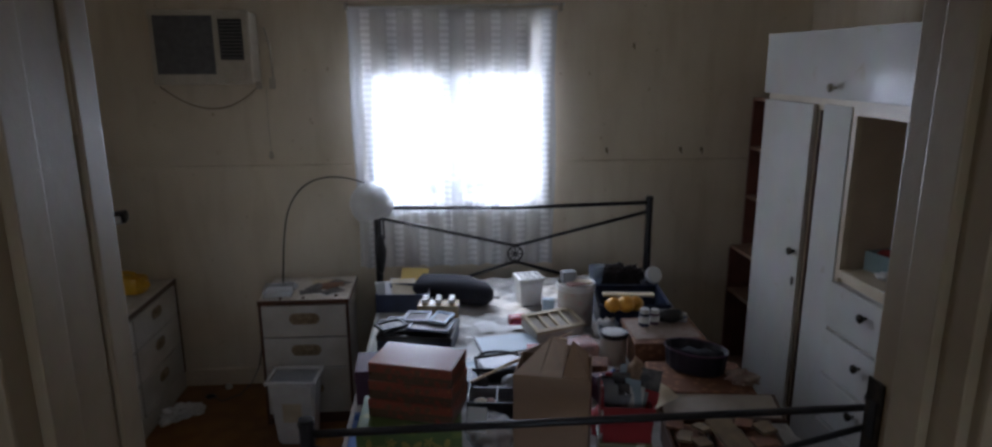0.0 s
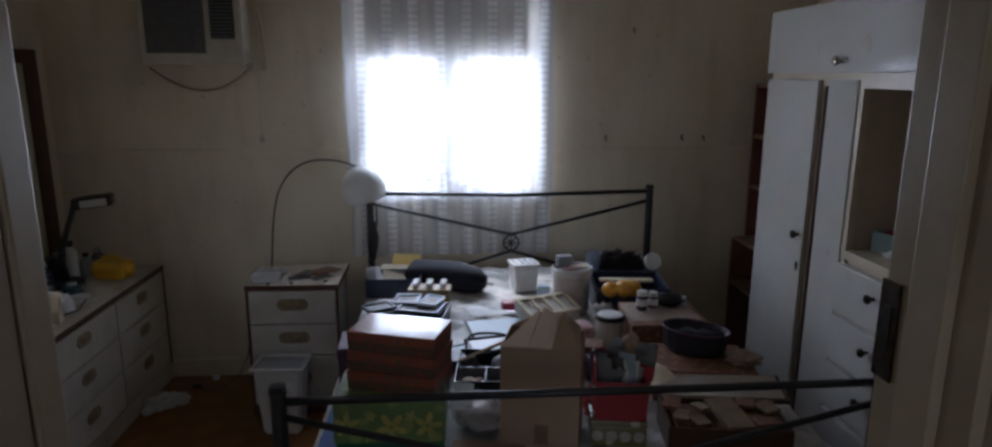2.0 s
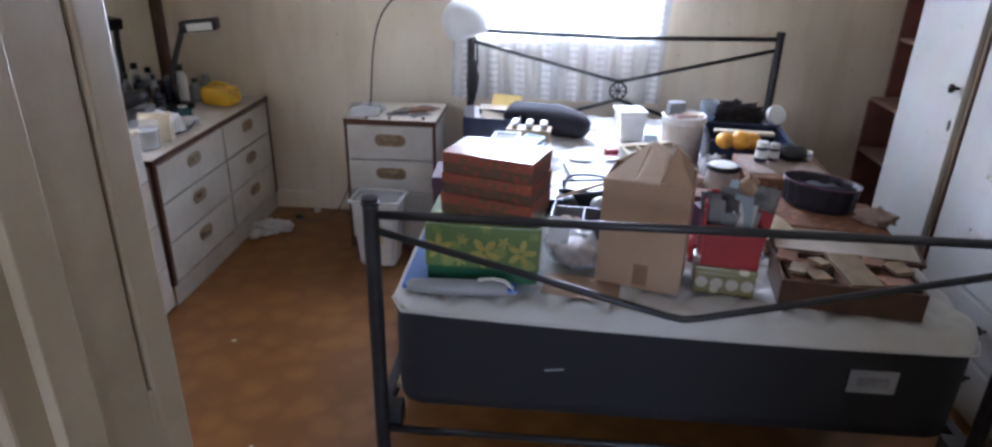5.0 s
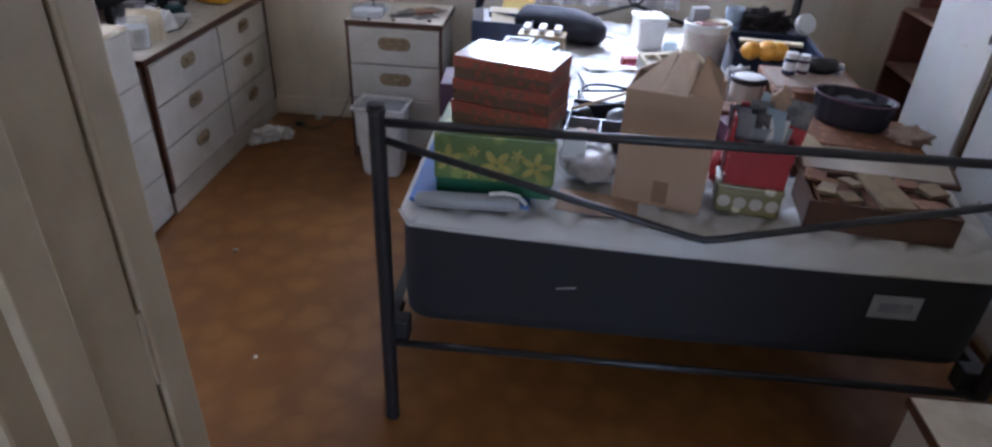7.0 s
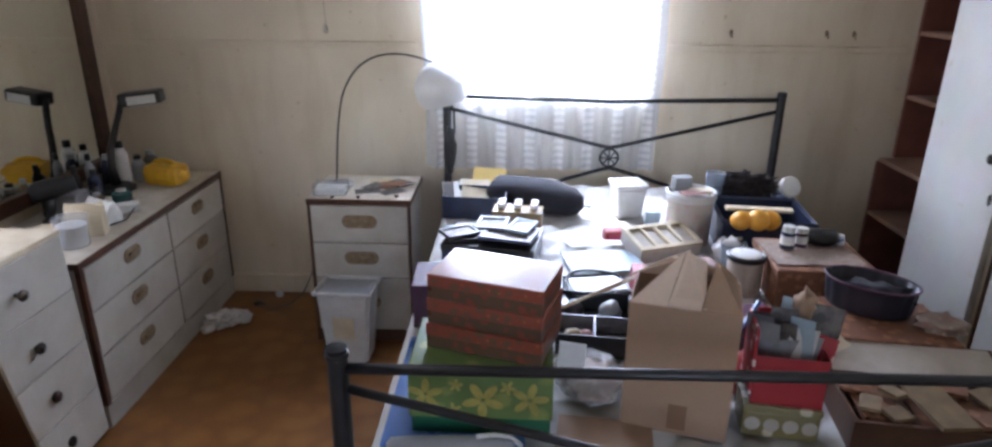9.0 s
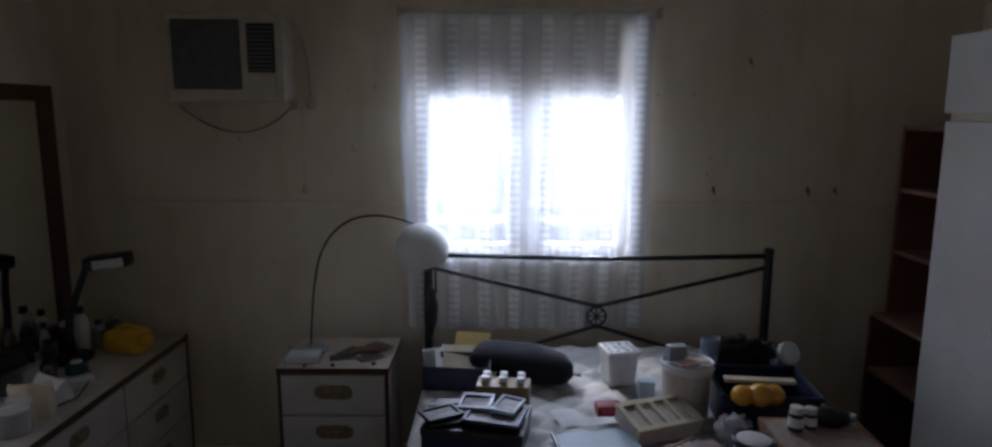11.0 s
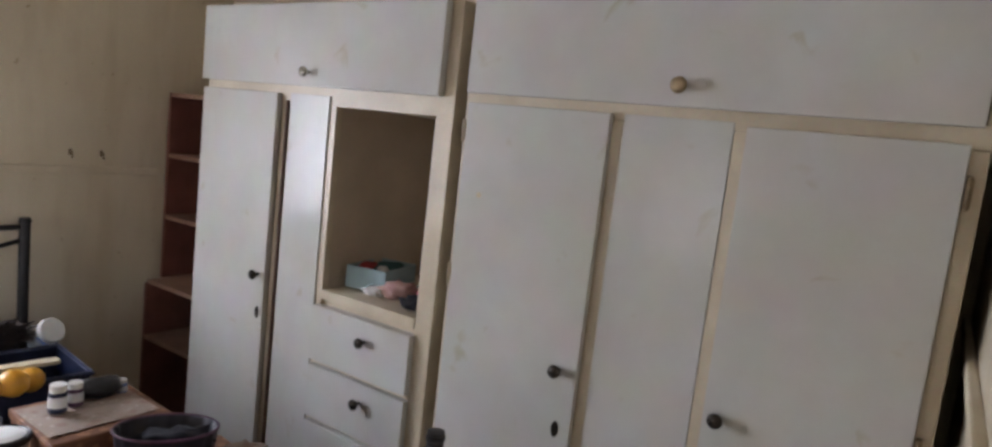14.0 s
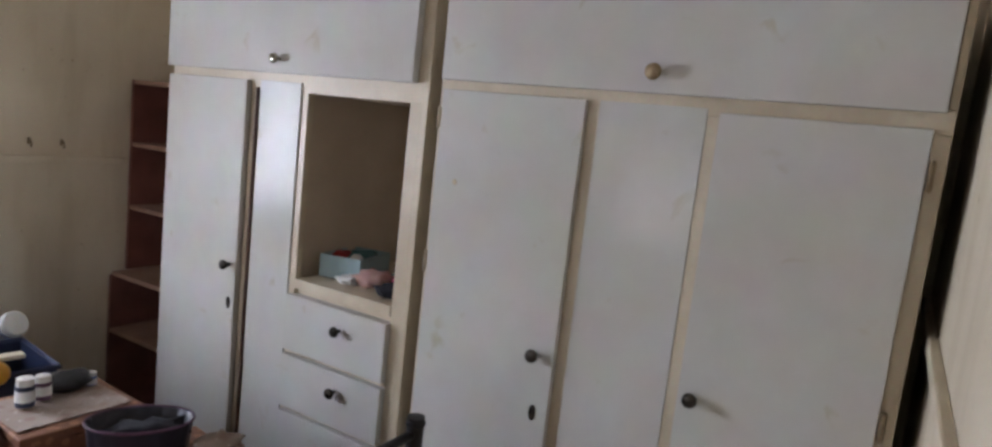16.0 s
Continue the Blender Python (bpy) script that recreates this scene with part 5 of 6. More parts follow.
for i, (x, y, r, mt) in enumerate(((-0.06, -0.07, 0.022, CREAM), (-0.03, -0.06, 0.018, SKIN), (-0.07, -0.10, 0.016, PAPER), (0.05, 0.06, 0.03, GREY), (-0.05, 0.07, 0.028, BLACK))):
    solid("trinket", S((0, 0, r), (r * 1.2, r, r), 2, 0.4, 8), mt, "small trinket in the black tray", "trinket", pose(0.395, 2.19, BZ + 0.005) @ pose(x, y, 0, 0, 0, 30 * i - 6), "trinkets in the tray", smooth=True)
bxs = thing("jewellery_case", "open black jewellery case", "case", pose(0.43, 2.42, BZ, 0, 0, 12))
part("base", B(-0.09, 0.09, -0.06, 0.06, 0, 0.035, bevel=0.003), BLACK, bxs)
part("lid", B(-0.09, 0.09, 0.058, 0.066, 0.02, 0.06, bevel=0.003, m=pose(0, 0, 0, -18)), BLACK, bxs)
part("tray_insert", B(-0.08, 0.08, -0.05, 0.05, 0.035, 0.039), GREY, bxs)
st = thing("bag_strap", "black twisted webbing strap", "strap")
part("band", T([(0.40 + 0.085 * math.cos(a) + 0.02 * math.cos(2 * a), 2.37 + 0.065 * math.sin(a), BZ + 0.062 + 0.016 * math.sin(a + 0.6)) for a in [0.4 + 5.2 * k / 22 for k in range(23)]], 0.0048, 8), BLACK, st, smooth=True)
for a, b, r, lab in (((0.30, 2.14, 0.755), (0.66, 2.42, 0.775), 0.0076, "long pale wooden stick"), ((0.42, 2.20, 0.775), (0.70, 2.46, 0.775), 0.0035, "thin pale wooden stick"), ((0.50, 2.28, 0.79), (0.72, 2.50, 0.775), 0.0055, "short brown wooden stick")):
    d = thing("wooden_stick", lab + " lying over the clutter", "stick")
    part("shaft", T([a, [(p + q) / 2 + (0.004 if k == 2 else 0) for k, (p, q) in enumerate(zip(a, b))], b], [r * 0.6, r * 0.75, r * 0.6], 10), PALEWOOD, d, smooth=True)
    if r > 0.0075:
        part("head", S((b[0], b[1], b[2]), (0.028, 0.02, 0.01), 2, 0.1), PALEWOOD, d, smooth=True)
rb = thing("book", "upright red hardback book", "book", pose(0.545, 2.33, BZ, 0, 0, -4) @ Matrix.Diagonal((1, 0.9, 0.72, 1)))
part("cover", B(-0.022, 0.022, -0.15, 0.15, 0, 0.125, bevel=0.002), RED, rb)
part("pages", B(-0.018, 0.018, -0.146, 0.152, 0.003, 0.122), PAPER, rb)

# red tote on a gold tin, magazines
tn = thing("decorated_tin", "green and gold tin with pale round motifs", "tin", pose(0.742, 1.800, BZ, 0, 0, -9))
part("body", B(-0.077, 0.077, -0.052, 0.052, 0, 0.066, bevel=0.008), TINPRINT, tn)
part("lid", B(-0.079, 0.079, -0.054, 0.054, 0.062, 0.078, bevel=0.005), TINPRINT, tn)
for i in range(4):
    part("motif", L([(0.0, 0), (0.011, 0), (0.016, 0.0008), (0, 0.0012)], 16, m=Matrix.Translation((-0.057 + i * 0.038, -0.0525, 0.034)) @ pose(0, 0, 0, 90)), FADED, tn)
rt = open_box("red_gift_bag", "red cardboard box packed with magazines", 0.142, 0.098, 0.112, 0.003, RED, pose(0.747, 1.803, BZ + 0.0785, 0, 0, -9), category="box")
part("printed_side", B(-0.078, -0.0715, -0.05, 0.05, 0.02, 0.17, bevel=0.002), REDPRINT, rt, "red and white printed flap")
part("printed_side", B(-0.06, 0.068, 0.046, 0.050, 0.08, 0.175, bevel=0.001), REDPRINT, rt)
rng = random.Random(11)
for i in range(17):
    mt = (PHOTO, SILVER, PAPER, GREY, PHOTO, PALEBLUE, PAPER, REDPRINT)[i % 8]
    w, h = rng.uniform(0.040, 0.068), rng.uniform(0.125, 0.205)
    place = pose(0.747, 1.803, BZ + 0.083, 0, 0, -9) @ pose(-0.052 + 0.0062 * i, rng.uniform(-0.012, 0.012), 0, rng.uniform(-6, 8), rng.uniform(-9, 12), 82 + rng.uniform(-24, 24))
    bend = rng.uniform(-0.012, 0.012)
    bm = sheet(bmesh.new(), h, w, 8, 3, lambda u, v: bend * u * u + 0.002 * math.sin(5 * u + i), 0.0018)
    bmesh.ops.transform(bm, matrix=Matrix.Translation((0, 0, h / 2)) @ pose(0, 0, 0, 0, -90, 0), verts=bm.verts)
    solid("magazine", bm, mt, "worn curled magazine upright in the red box", "magazine", place, "magazines in the red box")
fig = solid("crumpled_cloth", S((0, 0, 0.035), (0.026, 0.022, 0.045), 3, 0.6, 11), CARD, "tan crumpled cloth on the magazines", "cloth", pose(0.778, 1.835, BZ + 0.225, 0, 0, 20), smooth=True)
solid("crumpled_cloth", S((0, 0, 0.05), (0.045, 0.04, 0.06), 3, 0.5, 9), RED, "dark red crumpled cloth between the boxes", "cloth", pose(0.715, 1.925, BZ, 0, 0, 20), smooth=True)
solid("pen", T([(0, 0, 0), (0.09, 0, 0.03)], 0.006, 8), BLUEBOX, "bright blue pen on the clutter", "pen", pose(0.72, 2.0, BZ + 0.13, 0, 0, 50))

# wooden box with its lid open
wb = open_box("wooden_box", "open brown wooden box with cards inside", 0.335, 0.185, 0.075, 0.009, DARKBROWN, pose(1.042, 1.782, BZ, 0, 0, -8), category="box")
part("packing", B(-0.157, 0.157, -0.083, 0.083, 0.009, 0.050, bevel=0.003), RUST, wb, "patterned packets filling the box")
ld = part("lid", B(-0.168, 0.222, 0.0, 0.012, 0.0, 0.13, bevel=0.002, m=Matrix.Translation((0, 0.094, 0.072)) @ pose(0, 0, 0, -79)), DARKBROWN, wb)
part("lid_lining", B(-0.155, 0.209, -0.0025, -0.0005, 0.010, 0.122, m=Matrix.Translation((0, 0.094, 0.072)) @ pose(0, 0, 0, -79)), FADED, ld, "pale cream lid lining")
part("divider", B(-0.04, -0.034, -0.083, 0.083, 0.050, 0.068), DARKBROWN, wb)
part("divider", B(0.062, 0.068, -0.083, 0.083, 0.050, 0.068), DARKBROWN, wb)
for i, (x, y, w, d, rz, tz, mt, lab) in enumerate(((-0.10, 0.0, 0.09, 0.13, 4, 0.064, RUST, "rust patterned packet"), (0.012, -0.02, 0.082, 0.15, 14, 0.088, AGED, "cream printed card"), (0.115, 0.01, 0.085, 0.13, -4, 0.066, RUST, "orange patterned packet"), (0.13, 0.03, 0.05, 0.06, 20, 0.084, AGED, "small cream card"), (-0.12, -0.03, 0.04, 0.05, -20, 0.082, AGED, "small aged card"), (-0.06, 0.02, 0.035, 0.05, 30, 0.084, AGED, "cream ticket"), (-0.135, 0.045, 0.05, 0.06, -12, 0.080, RUST, "worn patterned card"), (-0.075, -0.055, 0.05, 0.04, 25, 0.078, AGED, "tan card"), (0.10, -0.05, 0.06, 0.05, 12, 0.080, RUST, "orange printed card"), (0.075, 0.055, 0.05, 0.05, -22, 0.082, RUST, "worn printed card"))):
    solid("card_packet", B(-w / 2, w / 2, -d / 2, d / 2, -0.006, 0.004, bevel=0.001), mt, lab + " in the wooden box", "card", pose(1.042, 1.782, BZ, 0, 0, -8) @ pose(x, y, tz, 6 * math.sin(i * 2.1), 5 * math.cos(i), rz), "cards in the wooden box")

# patterned boxes on the far side
ob_ = thing("patterned_box", "rust-orange patterned box under a dark tub", "box", pose(1.085, 2.105, BZ, 0, 0, -7))
part("body", B(-0.160, 0.160, -0.112, 0.112, 0, 0.08, bevel=0.004), RUST, ob_)
part("lid", B(-0.164, 0.164, -0.116, 0.116, 0.065, 0.103, bevel=0.004), RUST, ob_)
paper(0.905, 1.985, BZ + 0.085, 0.11, 0.08, 30, CREAM, "creased cream paper beside the tub", tilt=(4, -8), curl=0.012)
td = thing("dark_tub", "smoky dark plastic tub with dark cloth", "tub", pose(1.095, 2.165, BZ + 0.104, 0, 0, -36) @ Matrix.Diagonal((0.86, 0.92, 0.92, 1)))
bm = lathe(bmesh.new(), [(0, 0.0), (0.108, 0.0), (0.117, 0.008), (0.119, 0.022), (0.125, 0.078), (0.126, 0.085), (0.130, 0.085), (0.127, 0.088), (0.121, 0.083), (0.112, 0.012), (0, 0.006)], 96)
for v in bm.verts:
    rib = 1 + 0.022 * math.cos(16 * math.atan2(v.co.y, v.co.x)) * (0.01 < v.co.z < 0.084)
    v.co.x, v.co.y = v.co.x * rib, v.co.y * 0.62 * rib
part("shell", bm, DARKTRAY, td, smooth=True)
part("rim", T([(0.130 * math.cos(a), 0.0806 * math.sin(a), 0.086) for a in [2 * math.pi * i / 32 for i in range(32)]], 0.0035, 6, True), PURPLE, td, smooth=True)
solid("crumpled_cloth", S((0, 0, 0.03), (0.085, 0.05, 0.032), 3, 0.5, 9), NAVYCLOTH, "dark cloth in the smoky tub", "cloth", pose(1.115, 2.165, BZ + 0.112, 0, 0, -34), smooth=True)
solid("crumpled_cloth", S((0, 0, 0.02), (0.05, 0.035, 0.024), 3, 0.7, 12), WORNCLOTH, "faded crumpled cloth beside the tub", "cloth", pose(1.215, 2.045, BZ + 0.104, 0, 0, -30), smooth=True)
sc = thing("covered_box", "large rust patterned box with a pale cloth on it", "box", pose(1.082, 2.476, BZ, 0, 0, -3))
part("body", B(-0.140, 0.140, -0.128, 0.128, 0, 0.118, bevel=0.006), RUST, sc)
part("cover", B(-0.144, 0.144, -0.132, 0.132, 0.100, 0.124, bevel=0.005), RUST, sc)
paper(1.075, 2.485, BZ + 0.125, 0.26, 0.20, -1, WORNCLOTH, "pale worn patterned cloth spread on the patterned box", curl=0.003, category="cloth", name="table_cloth")


def pill_bottle(x, y, z, r, h, mt, label):
    p = thing("pill_bottle", label, "bottle", pose(x, y, z), "small bottles")
    part("body", L([(0, 0), (r, 0), (r, h * 0.7), (r * 0.85, h * 0.76), (0, h * 0.76)], 20), mt, p)
    part("label_band", L([(r + 0.0006, h * 0.18), (r + 0.0006, h * 0.58)], 20), PAPER, p)
    part("cap", L([(0, h * 0.74), (r * 0.92, h * 0.74), (r * 0.92, h - 0.002), (r * 0.86, h), (0, h)], 20), WHITEPLASTIC, p, "white screw cap")


pill_bottle(1.015, 2.515, BZ + 0.131, 0.021, 0.070, DARKBLUE, "small white-capped medicine bottle")
pill_bottle(1.062, 2.53, BZ + 0.131, 0.019, 0.060, PURPLE, "small dark medicine bottle with white cap")
solid("pouch", S((0, 0, 0.025), (0.065, 0.038, 0.027), 3, 0.25, 6), BLACK, "small black zip pouch", "pouch", pose(1.135, 2.56, BZ + 0.125, 0, 0, -8), smooth=True)
pill_bottle(1.19, 2.55, BZ + 0.124, 0.014, 0.038, BLUEBOX, "tiny blue bottle with white cap")
t2 = thing("storage_tin", "floral tin with a white lid", "tin", pose(0.880, 2.470, BZ) @ Matrix.Diagonal((1.10, 1.10, 1.0, 1)))
part("body", L([(0, 0), (0.048, 0), (0.048, 0.112), (0, 0.112)], 28), FLORAL, t2)
part("rim", L([(0.049, 0.108), (0.0525, 0.111), (0.0525, 0.124), (0.049, 0.127), (0.045, 0.124), (0.0, 0.124)], 28), BLACK, t2, "dark lid rim")
part("lid_cloth", L([(0, 0.131), (0.03, 0.130), (0.043, 0.126)], 24), PAPER, t2, "crumpled white lid")
wp = thing("wrapped_parcel", "pink parcel wrapped in clear plastic", "parcel", pose(0.735, 2.505, BZ, 0, 0, 12))
part("body", B(-0.085, 0.085, -0.055, 0.055, 0, 0.075, bevel=0.02), SKIN, wp)
part("wrap", S((0, 0, 0.045), (0.10, 0.065, 0.046), 3, 0.4, 12), CLEAR, wp)

# blue crate and what is in it
cr = open_box("blue_crate", "dark blue plastic crate with odds and ends", 0.30, 0.27, 0.13, 0.006, DARKBLUE, pose(1.055, 2.875, BZ, 0, 0, -6), category="crate")
part("rim", T([(sx * 0.154, sy * 0.139, 0.128) for sx, sy in ((-1, -1), (1, -1), (1, 1), (-1, 1))], 0.008, 8, True), DARKBLUE, cr)
for i, (x, y, s) in enumerate(((-0.055, -0.09, 0.036), (0.0, -0.095, 0.04), (0.045, -0.085, 0.036), (-0.02, -0.065, 0.03))):
    solid("plastic_ball", S((0, 0, s), (s, s, s * 0.9), 3, 0.06), ORANGE, "bright orange-yellow plastic ball in the crate", "ball", pose(1.0 + x, 2.77 + y + 0.06, BZ + 0.10), "orange balls", smooth=True)
bx = thing("tray_in_crate", "pale narrow carton laid across the crate", "carton", pose(1.06, 2.86, BZ + 0.131, 0, 0, -6))
part("body", B(-0.13, 0.10, -0.018, 0.018, 0, 0.012, bevel=0.002), CREAM, bx)
solid("crumpled_cloth", S((0, 0, 0.04), (0.05, 0.04, 0.05), 3, 0.4, 9), PAPER, "white crumpled tissue by the crate", "tissue", pose(0.905, 2.70, BZ, 0, 0, 0), smooth=True)
solid("plastic_cup", L([(0, 0), (0.034, 0), (0.044, 0.085), (0.041, 0.085), (0.032, 0.004), (0, 0.004)], 22), SMOKE, "small blue plastic tub", "tub", pose(0.905, 2.66, BZ), smooth=False)
bc = thing("blue_container", "clear blue plastic container behind the crate", "container", pose(1.06, 3.10, BZ, 0, 0, -4))
part("body", B(-0.16, 0.16, -0.07, 0.07, 0, 0.105, bevel=0.01), SMOKE, bc)
part("rim", T([(sx * 0.165, sy * 0.075, 0.105) for sx, sy in ((-1, -1), (1, -1), (1, 1), (-1, 1))], 0.006, 8, True), BLUEBOX, bc)
solid("plush_cloth", S((0, 0, 0.05), (0.105, 0.055, 0.05), 4, 0.7, 16), FUR, "dark brown fluffy cloth", "cloth", pose(1.07, 3.10, BZ + 0.102, 0, 0, -4), smooth=True)
jr = thing("jar", "clear jar with a white lid tipped towards the room", "jar", pose(1.205, 3.06, BZ + 0.155, 62, 0, 14))
part("body", L([(0, -0.05), (0.036, -0.05), (0.038, 0.02), (0.034, 0.03), (0, 0.03)], 24), CLEAR, jr)
part("lid", L([(0, 0.028), (0.040, 0.028), (0.040, 0.044), (0.036, 0.047), (0, 0.047)], 24), WHITEPLASTIC, jr, "round white lid")
jb = solid("glass_block", B(-0.035, 0.035, -0.035, 0.035, 0, 0.125, bevel=0.008), SMOKE, "clear plastic box beside the crate", "box", pose(1.215, 3.10, BZ, 0, 0, 10))

# bucket, white pot, tray of four windows
bu = thing("bucket", "white ice-cream bucket with a floral print", "bucket", pose(0.812, 2.905, BZ))
part("body", L([(0, 0), (0.078, 0), (0.083, 0.185), (0.080, 0.185), (0.076, 0.006), (0, 0.006)], 36), FLORAL, bu)
part("rim", L([(0.083, 0.160), (0.088, 0.162), (0.089, 0.188), (0.085, 0.191), (0.081, 0.188)], 36), WHITEPLASTIC, bu, "wide white rim")
part("handle", T([(0.090 * math.cos(a), 0.090 * math.sin(a), 0.165 - 0.02 * math.sin(a)) for a in [math.pi + math.pi * i / 16 for i in range(17)]], 0.0025, 6), WHITEPLASTIC, bu, smooth=True)
for x, y, w, h, rz, tx, mt, lab in ((-0.03, 0.03, 0.065, 0.05, 10, 30, GREY, "small grey carton"), (0.03, 0.0, 0.08, 0.012, -15, 60, CREAM, "folded cream card"), (0.0, -0.02, 0.09, 0.01, 20, 70, SKIN, "folded pink card")):
    solid("small_carton", B(-w / 2, w / 2, -0.02, 0.02, 0, h, bevel=0.002), mt, lab + " on top of the bucket", "carton", pose(0.812 + x, 2.905 + y, BZ + 0.183, 0, 0, rz))
part("filling", L([(0, 0.17), (0.06, 0.172), (0.0795, 0.165)], 24), PAPER, bu)
solid("drinking_glass", L([(0, 0), (0.03, 0), (0.036, 0.13), (0.034, 0.13), (0.028, 0.004), (0, 0.004)], 24), SMOKE, "clear bluish drinking glass", "glass", pose(0.945, 3.08, BZ + 0.08), smooth=True)
solid("small_carton", B(-0.045, 0.045, -0.045, 0.045, 0, 0.08, bevel=0.003), PURPLE, "dark carton under the drinking glass", "carton", pose(0.945, 3.08, BZ, 0, 0, 8))
wpot = thing("perforated_pot", "square white ceramic pot with a pierced lid", "pot", pose(0.630, 3.175, BZ, 0, 0, 11))
part("body", tapered(bmesh.new(), 0.100, 0.100, 0.118, 0.118, 0, 0.122, 0.006), WHITEPLASTIC, wpot)
lidp = part("lid", B(-0.064, 0.064, -0.064, 0.064, 0.122, 0.140, bevel=0.005), WHITEPLASTIC, wpot)
rng = random.Random(4)
for i in range(16):
    a, x, y = rng.uniform(0, 180), (i % 4 - 1.5) * 0.029 + rng.uniform(-0.005, 0.005), (i // 4 - 1.5) * 0.029 + rng.uniform(-0.005, 0.005)
    # thin black plate on the solid lid paints the dark of a piercing
    part("hole_shade", B(-0.009, 0.009, -0.004, 0.004, 0.1402, 0.1408, m=pose(x, y, 0, 0, 0, a)), BLACK, lidp)
solid("small_carton", B(-0.027, 0.027, -0.02, 0.02, 0, 0.07, bevel=0.002), PALEBLUE, "small pale green carton", "carton", pose(0.705, 3.02, BZ, 0, 0, -6))
f4 = thing("window_box", "cream wooden box with four glazed windows", "box", pose(0.682, 2.762, BZ + 0.018, 13, 0, 21))
part("body", B(-0.118, 0.118, -0.07, 0.07, 0, 0.045, bevel=0.003), FLORAL, f4, "pink floral sides")
for a in ((-0.121, 0.121, -0.073, -0.053), (-0.121, 0.121, 0.053, 0.073), (-0.121, -0.104, -0.053, 0.053), (0.104, 0.121, -0.053, 0.053), (-0.060, -0.047, -0.053, 0.053), (-0.0065, 0.0065, -0.053, 0.053), (0.047, 0.060, -0.053, 0.053)):
    part("lid_bar", B(*a, 0.046, 0.060, bevel=0.002), CREAM, f4)
part("glazing", B(-0.104, 0.104, -0.053, 0.053, 0.047, 0.050), FADED, f4, "dusty glazed windows")
rd = thing("red_packet", "small shiny red packet", "packet", pose(0.545, 2.885, BZ, 0, 0, 5))
part("body", B(-0.043, 0.043, -0.03, 0.03, 0, 0.045, bevel=0.012), RED, rd)
part("label", B(-0.028, 0.028, -0.0315, -0.0300, 0.012, 0.032), PINK, rd)
fo = thing("folder", "pale blue folder lying open on the bed", "folder", pose(0.475, 2.635, BZ + 0.02, 0, 0, 9))
part("cover", B(-0.125, 0.125, -0.085, 0.085, 0, 0.003, bevel=0.001), PALEBLUE, fo)
part("sheets", B(-0.12, 0.118, -0.08, 0.08, -0.012, -0.0004), PAPER, fo)
part("edge", B(-0.130, -0.122, -0.09, 0.09, -0.002, 0.006), BLACK, fo, "black spine")
paper(0.49, 2.775, BZ + 0.028, 0.25, 0.05, 6, PAPER, "long white envelope beside the folder", curl=0.004, name="envelope", category="envelope")
for x, y, w, d, rz, mt, lab in ((0.30, 2.56, 0.16, 0.11, 40, PAPER, "crumpled white sheet"), (0.34, 2.45, 0.14, 0.10, -30, PALEBLUE, "pale blue printed sheet"), (0.28, 2.40, 0.10, 0.08, 15, PAPER, "white printed sheet"), (0.60, 2.56, 0.12, 0.08, 55, CREAM, "cream printed sheet"), (0.62, 2.30, 0.14, 0.1, -20, CREAM, "yellowed sheet"), (0.62, 2.12, 0.16, 0.12, 12, PAPER, "white sheet"), (0.85, 2.2, 0.14, 0.12, -30, PAPER, "creased white sheet"), (0.40, 2.86, 0.1, 0.07, 20, PAPER, "small white sheet")):
    paper(x, y, BZ + 0.003 + 0.002 * math.sin(x * 50), w, d, rz, mt, lab + " on the bed", curl=0.008, group="loose papers on the bed")
for x, y, w, d, h, rz, mt, lab in ((0.30, 2.30, 0.05, 0.10, 0.05, 10, DARKBLUE, "dark blue case"), (0.61, 2.42, 0.10, 0.08, 0.06, 20, DARKBROWN, "dark wooden box"), (0.68, 2.27, 0.12, 0.14, 0.075, -8, BLACK, "black carton"), (0.80, 2.15, 0.12, 0.10, 0.09, 12, PURPLE, "dark purple carton"), (0.78, 2.33, 0.08, 0.08, 0.07, -14, RUST, "rust carton"), (0.58, 2.07, 0.12, 0.12, 0.05, 4, DARKBLUE, "dark blue carton"), (0.17, 2.12, 0.18, 0.16, 0.06, -6, BLACK, "black flat case"), (0.20, 2.36, 0.14, 0.18, 0.05, 8, PURPLE, "dark flat box")):
    b_ = thing("small_carton", lab + " among the clutter on the bed", "carton", pose(x, y, BZ, 0, 0, rz), "cartons on the bed")
    part("body", B(-w / 2, w / 2, -d / 2, d / 2, 0, h * 0.75, bevel=0.003), mt, b_)
    part("lid", B(-w / 2 - 0.002, w / 2 + 0.002, -d / 2 - 0.002, d / 2 + 0.002, h * 0.7, h, bevel=0.003), mt, b_)

# by the headboard: roll bag, box of papers, bottles, picture frames
rbag = thing("roll_bag", "dark navy zipped cloth bag", "bag", pose(0.262, 3.205, BZ, 0, 0, -20) @ Matrix.Diagonal((1, 1.15, 0.86, 1)))
bm = tube(bmesh.new(), [(-0.19, 0, 0.075), (-0.17, 0, 0.075), (-0.08, 0, 0.08), (0.05, 0, 0.078), (0.15, 0, 0.07), (0.19, 0, 0.06), (0.205, 0, 0.055)], [0.045, 0.07, 0.078, 0.077, 0.068, 0.045, 0.012], 24)
for v in bm.verts:
    v.co += 0.016 * noise.noise_vector(v.co * 9) + 0.006 * noise.noise_vector(v.co * 34)
part("body", bm, BAGCLOTH, rbag, smooth=True)
part("tab", T([(0.20, 0, 0.055), (0.222, 0, 0.055), (0.228, 0.006, 0.05)], 0.008, 8), GREY, rbag)
pbx = open_box("paper_box", "dark blue box crammed with envelopes", 0.25, 0.17, 0.092, 0.004, DARKBLUE, pose(0.018, 3.165, BZ, 0, 0, -4), category="box")
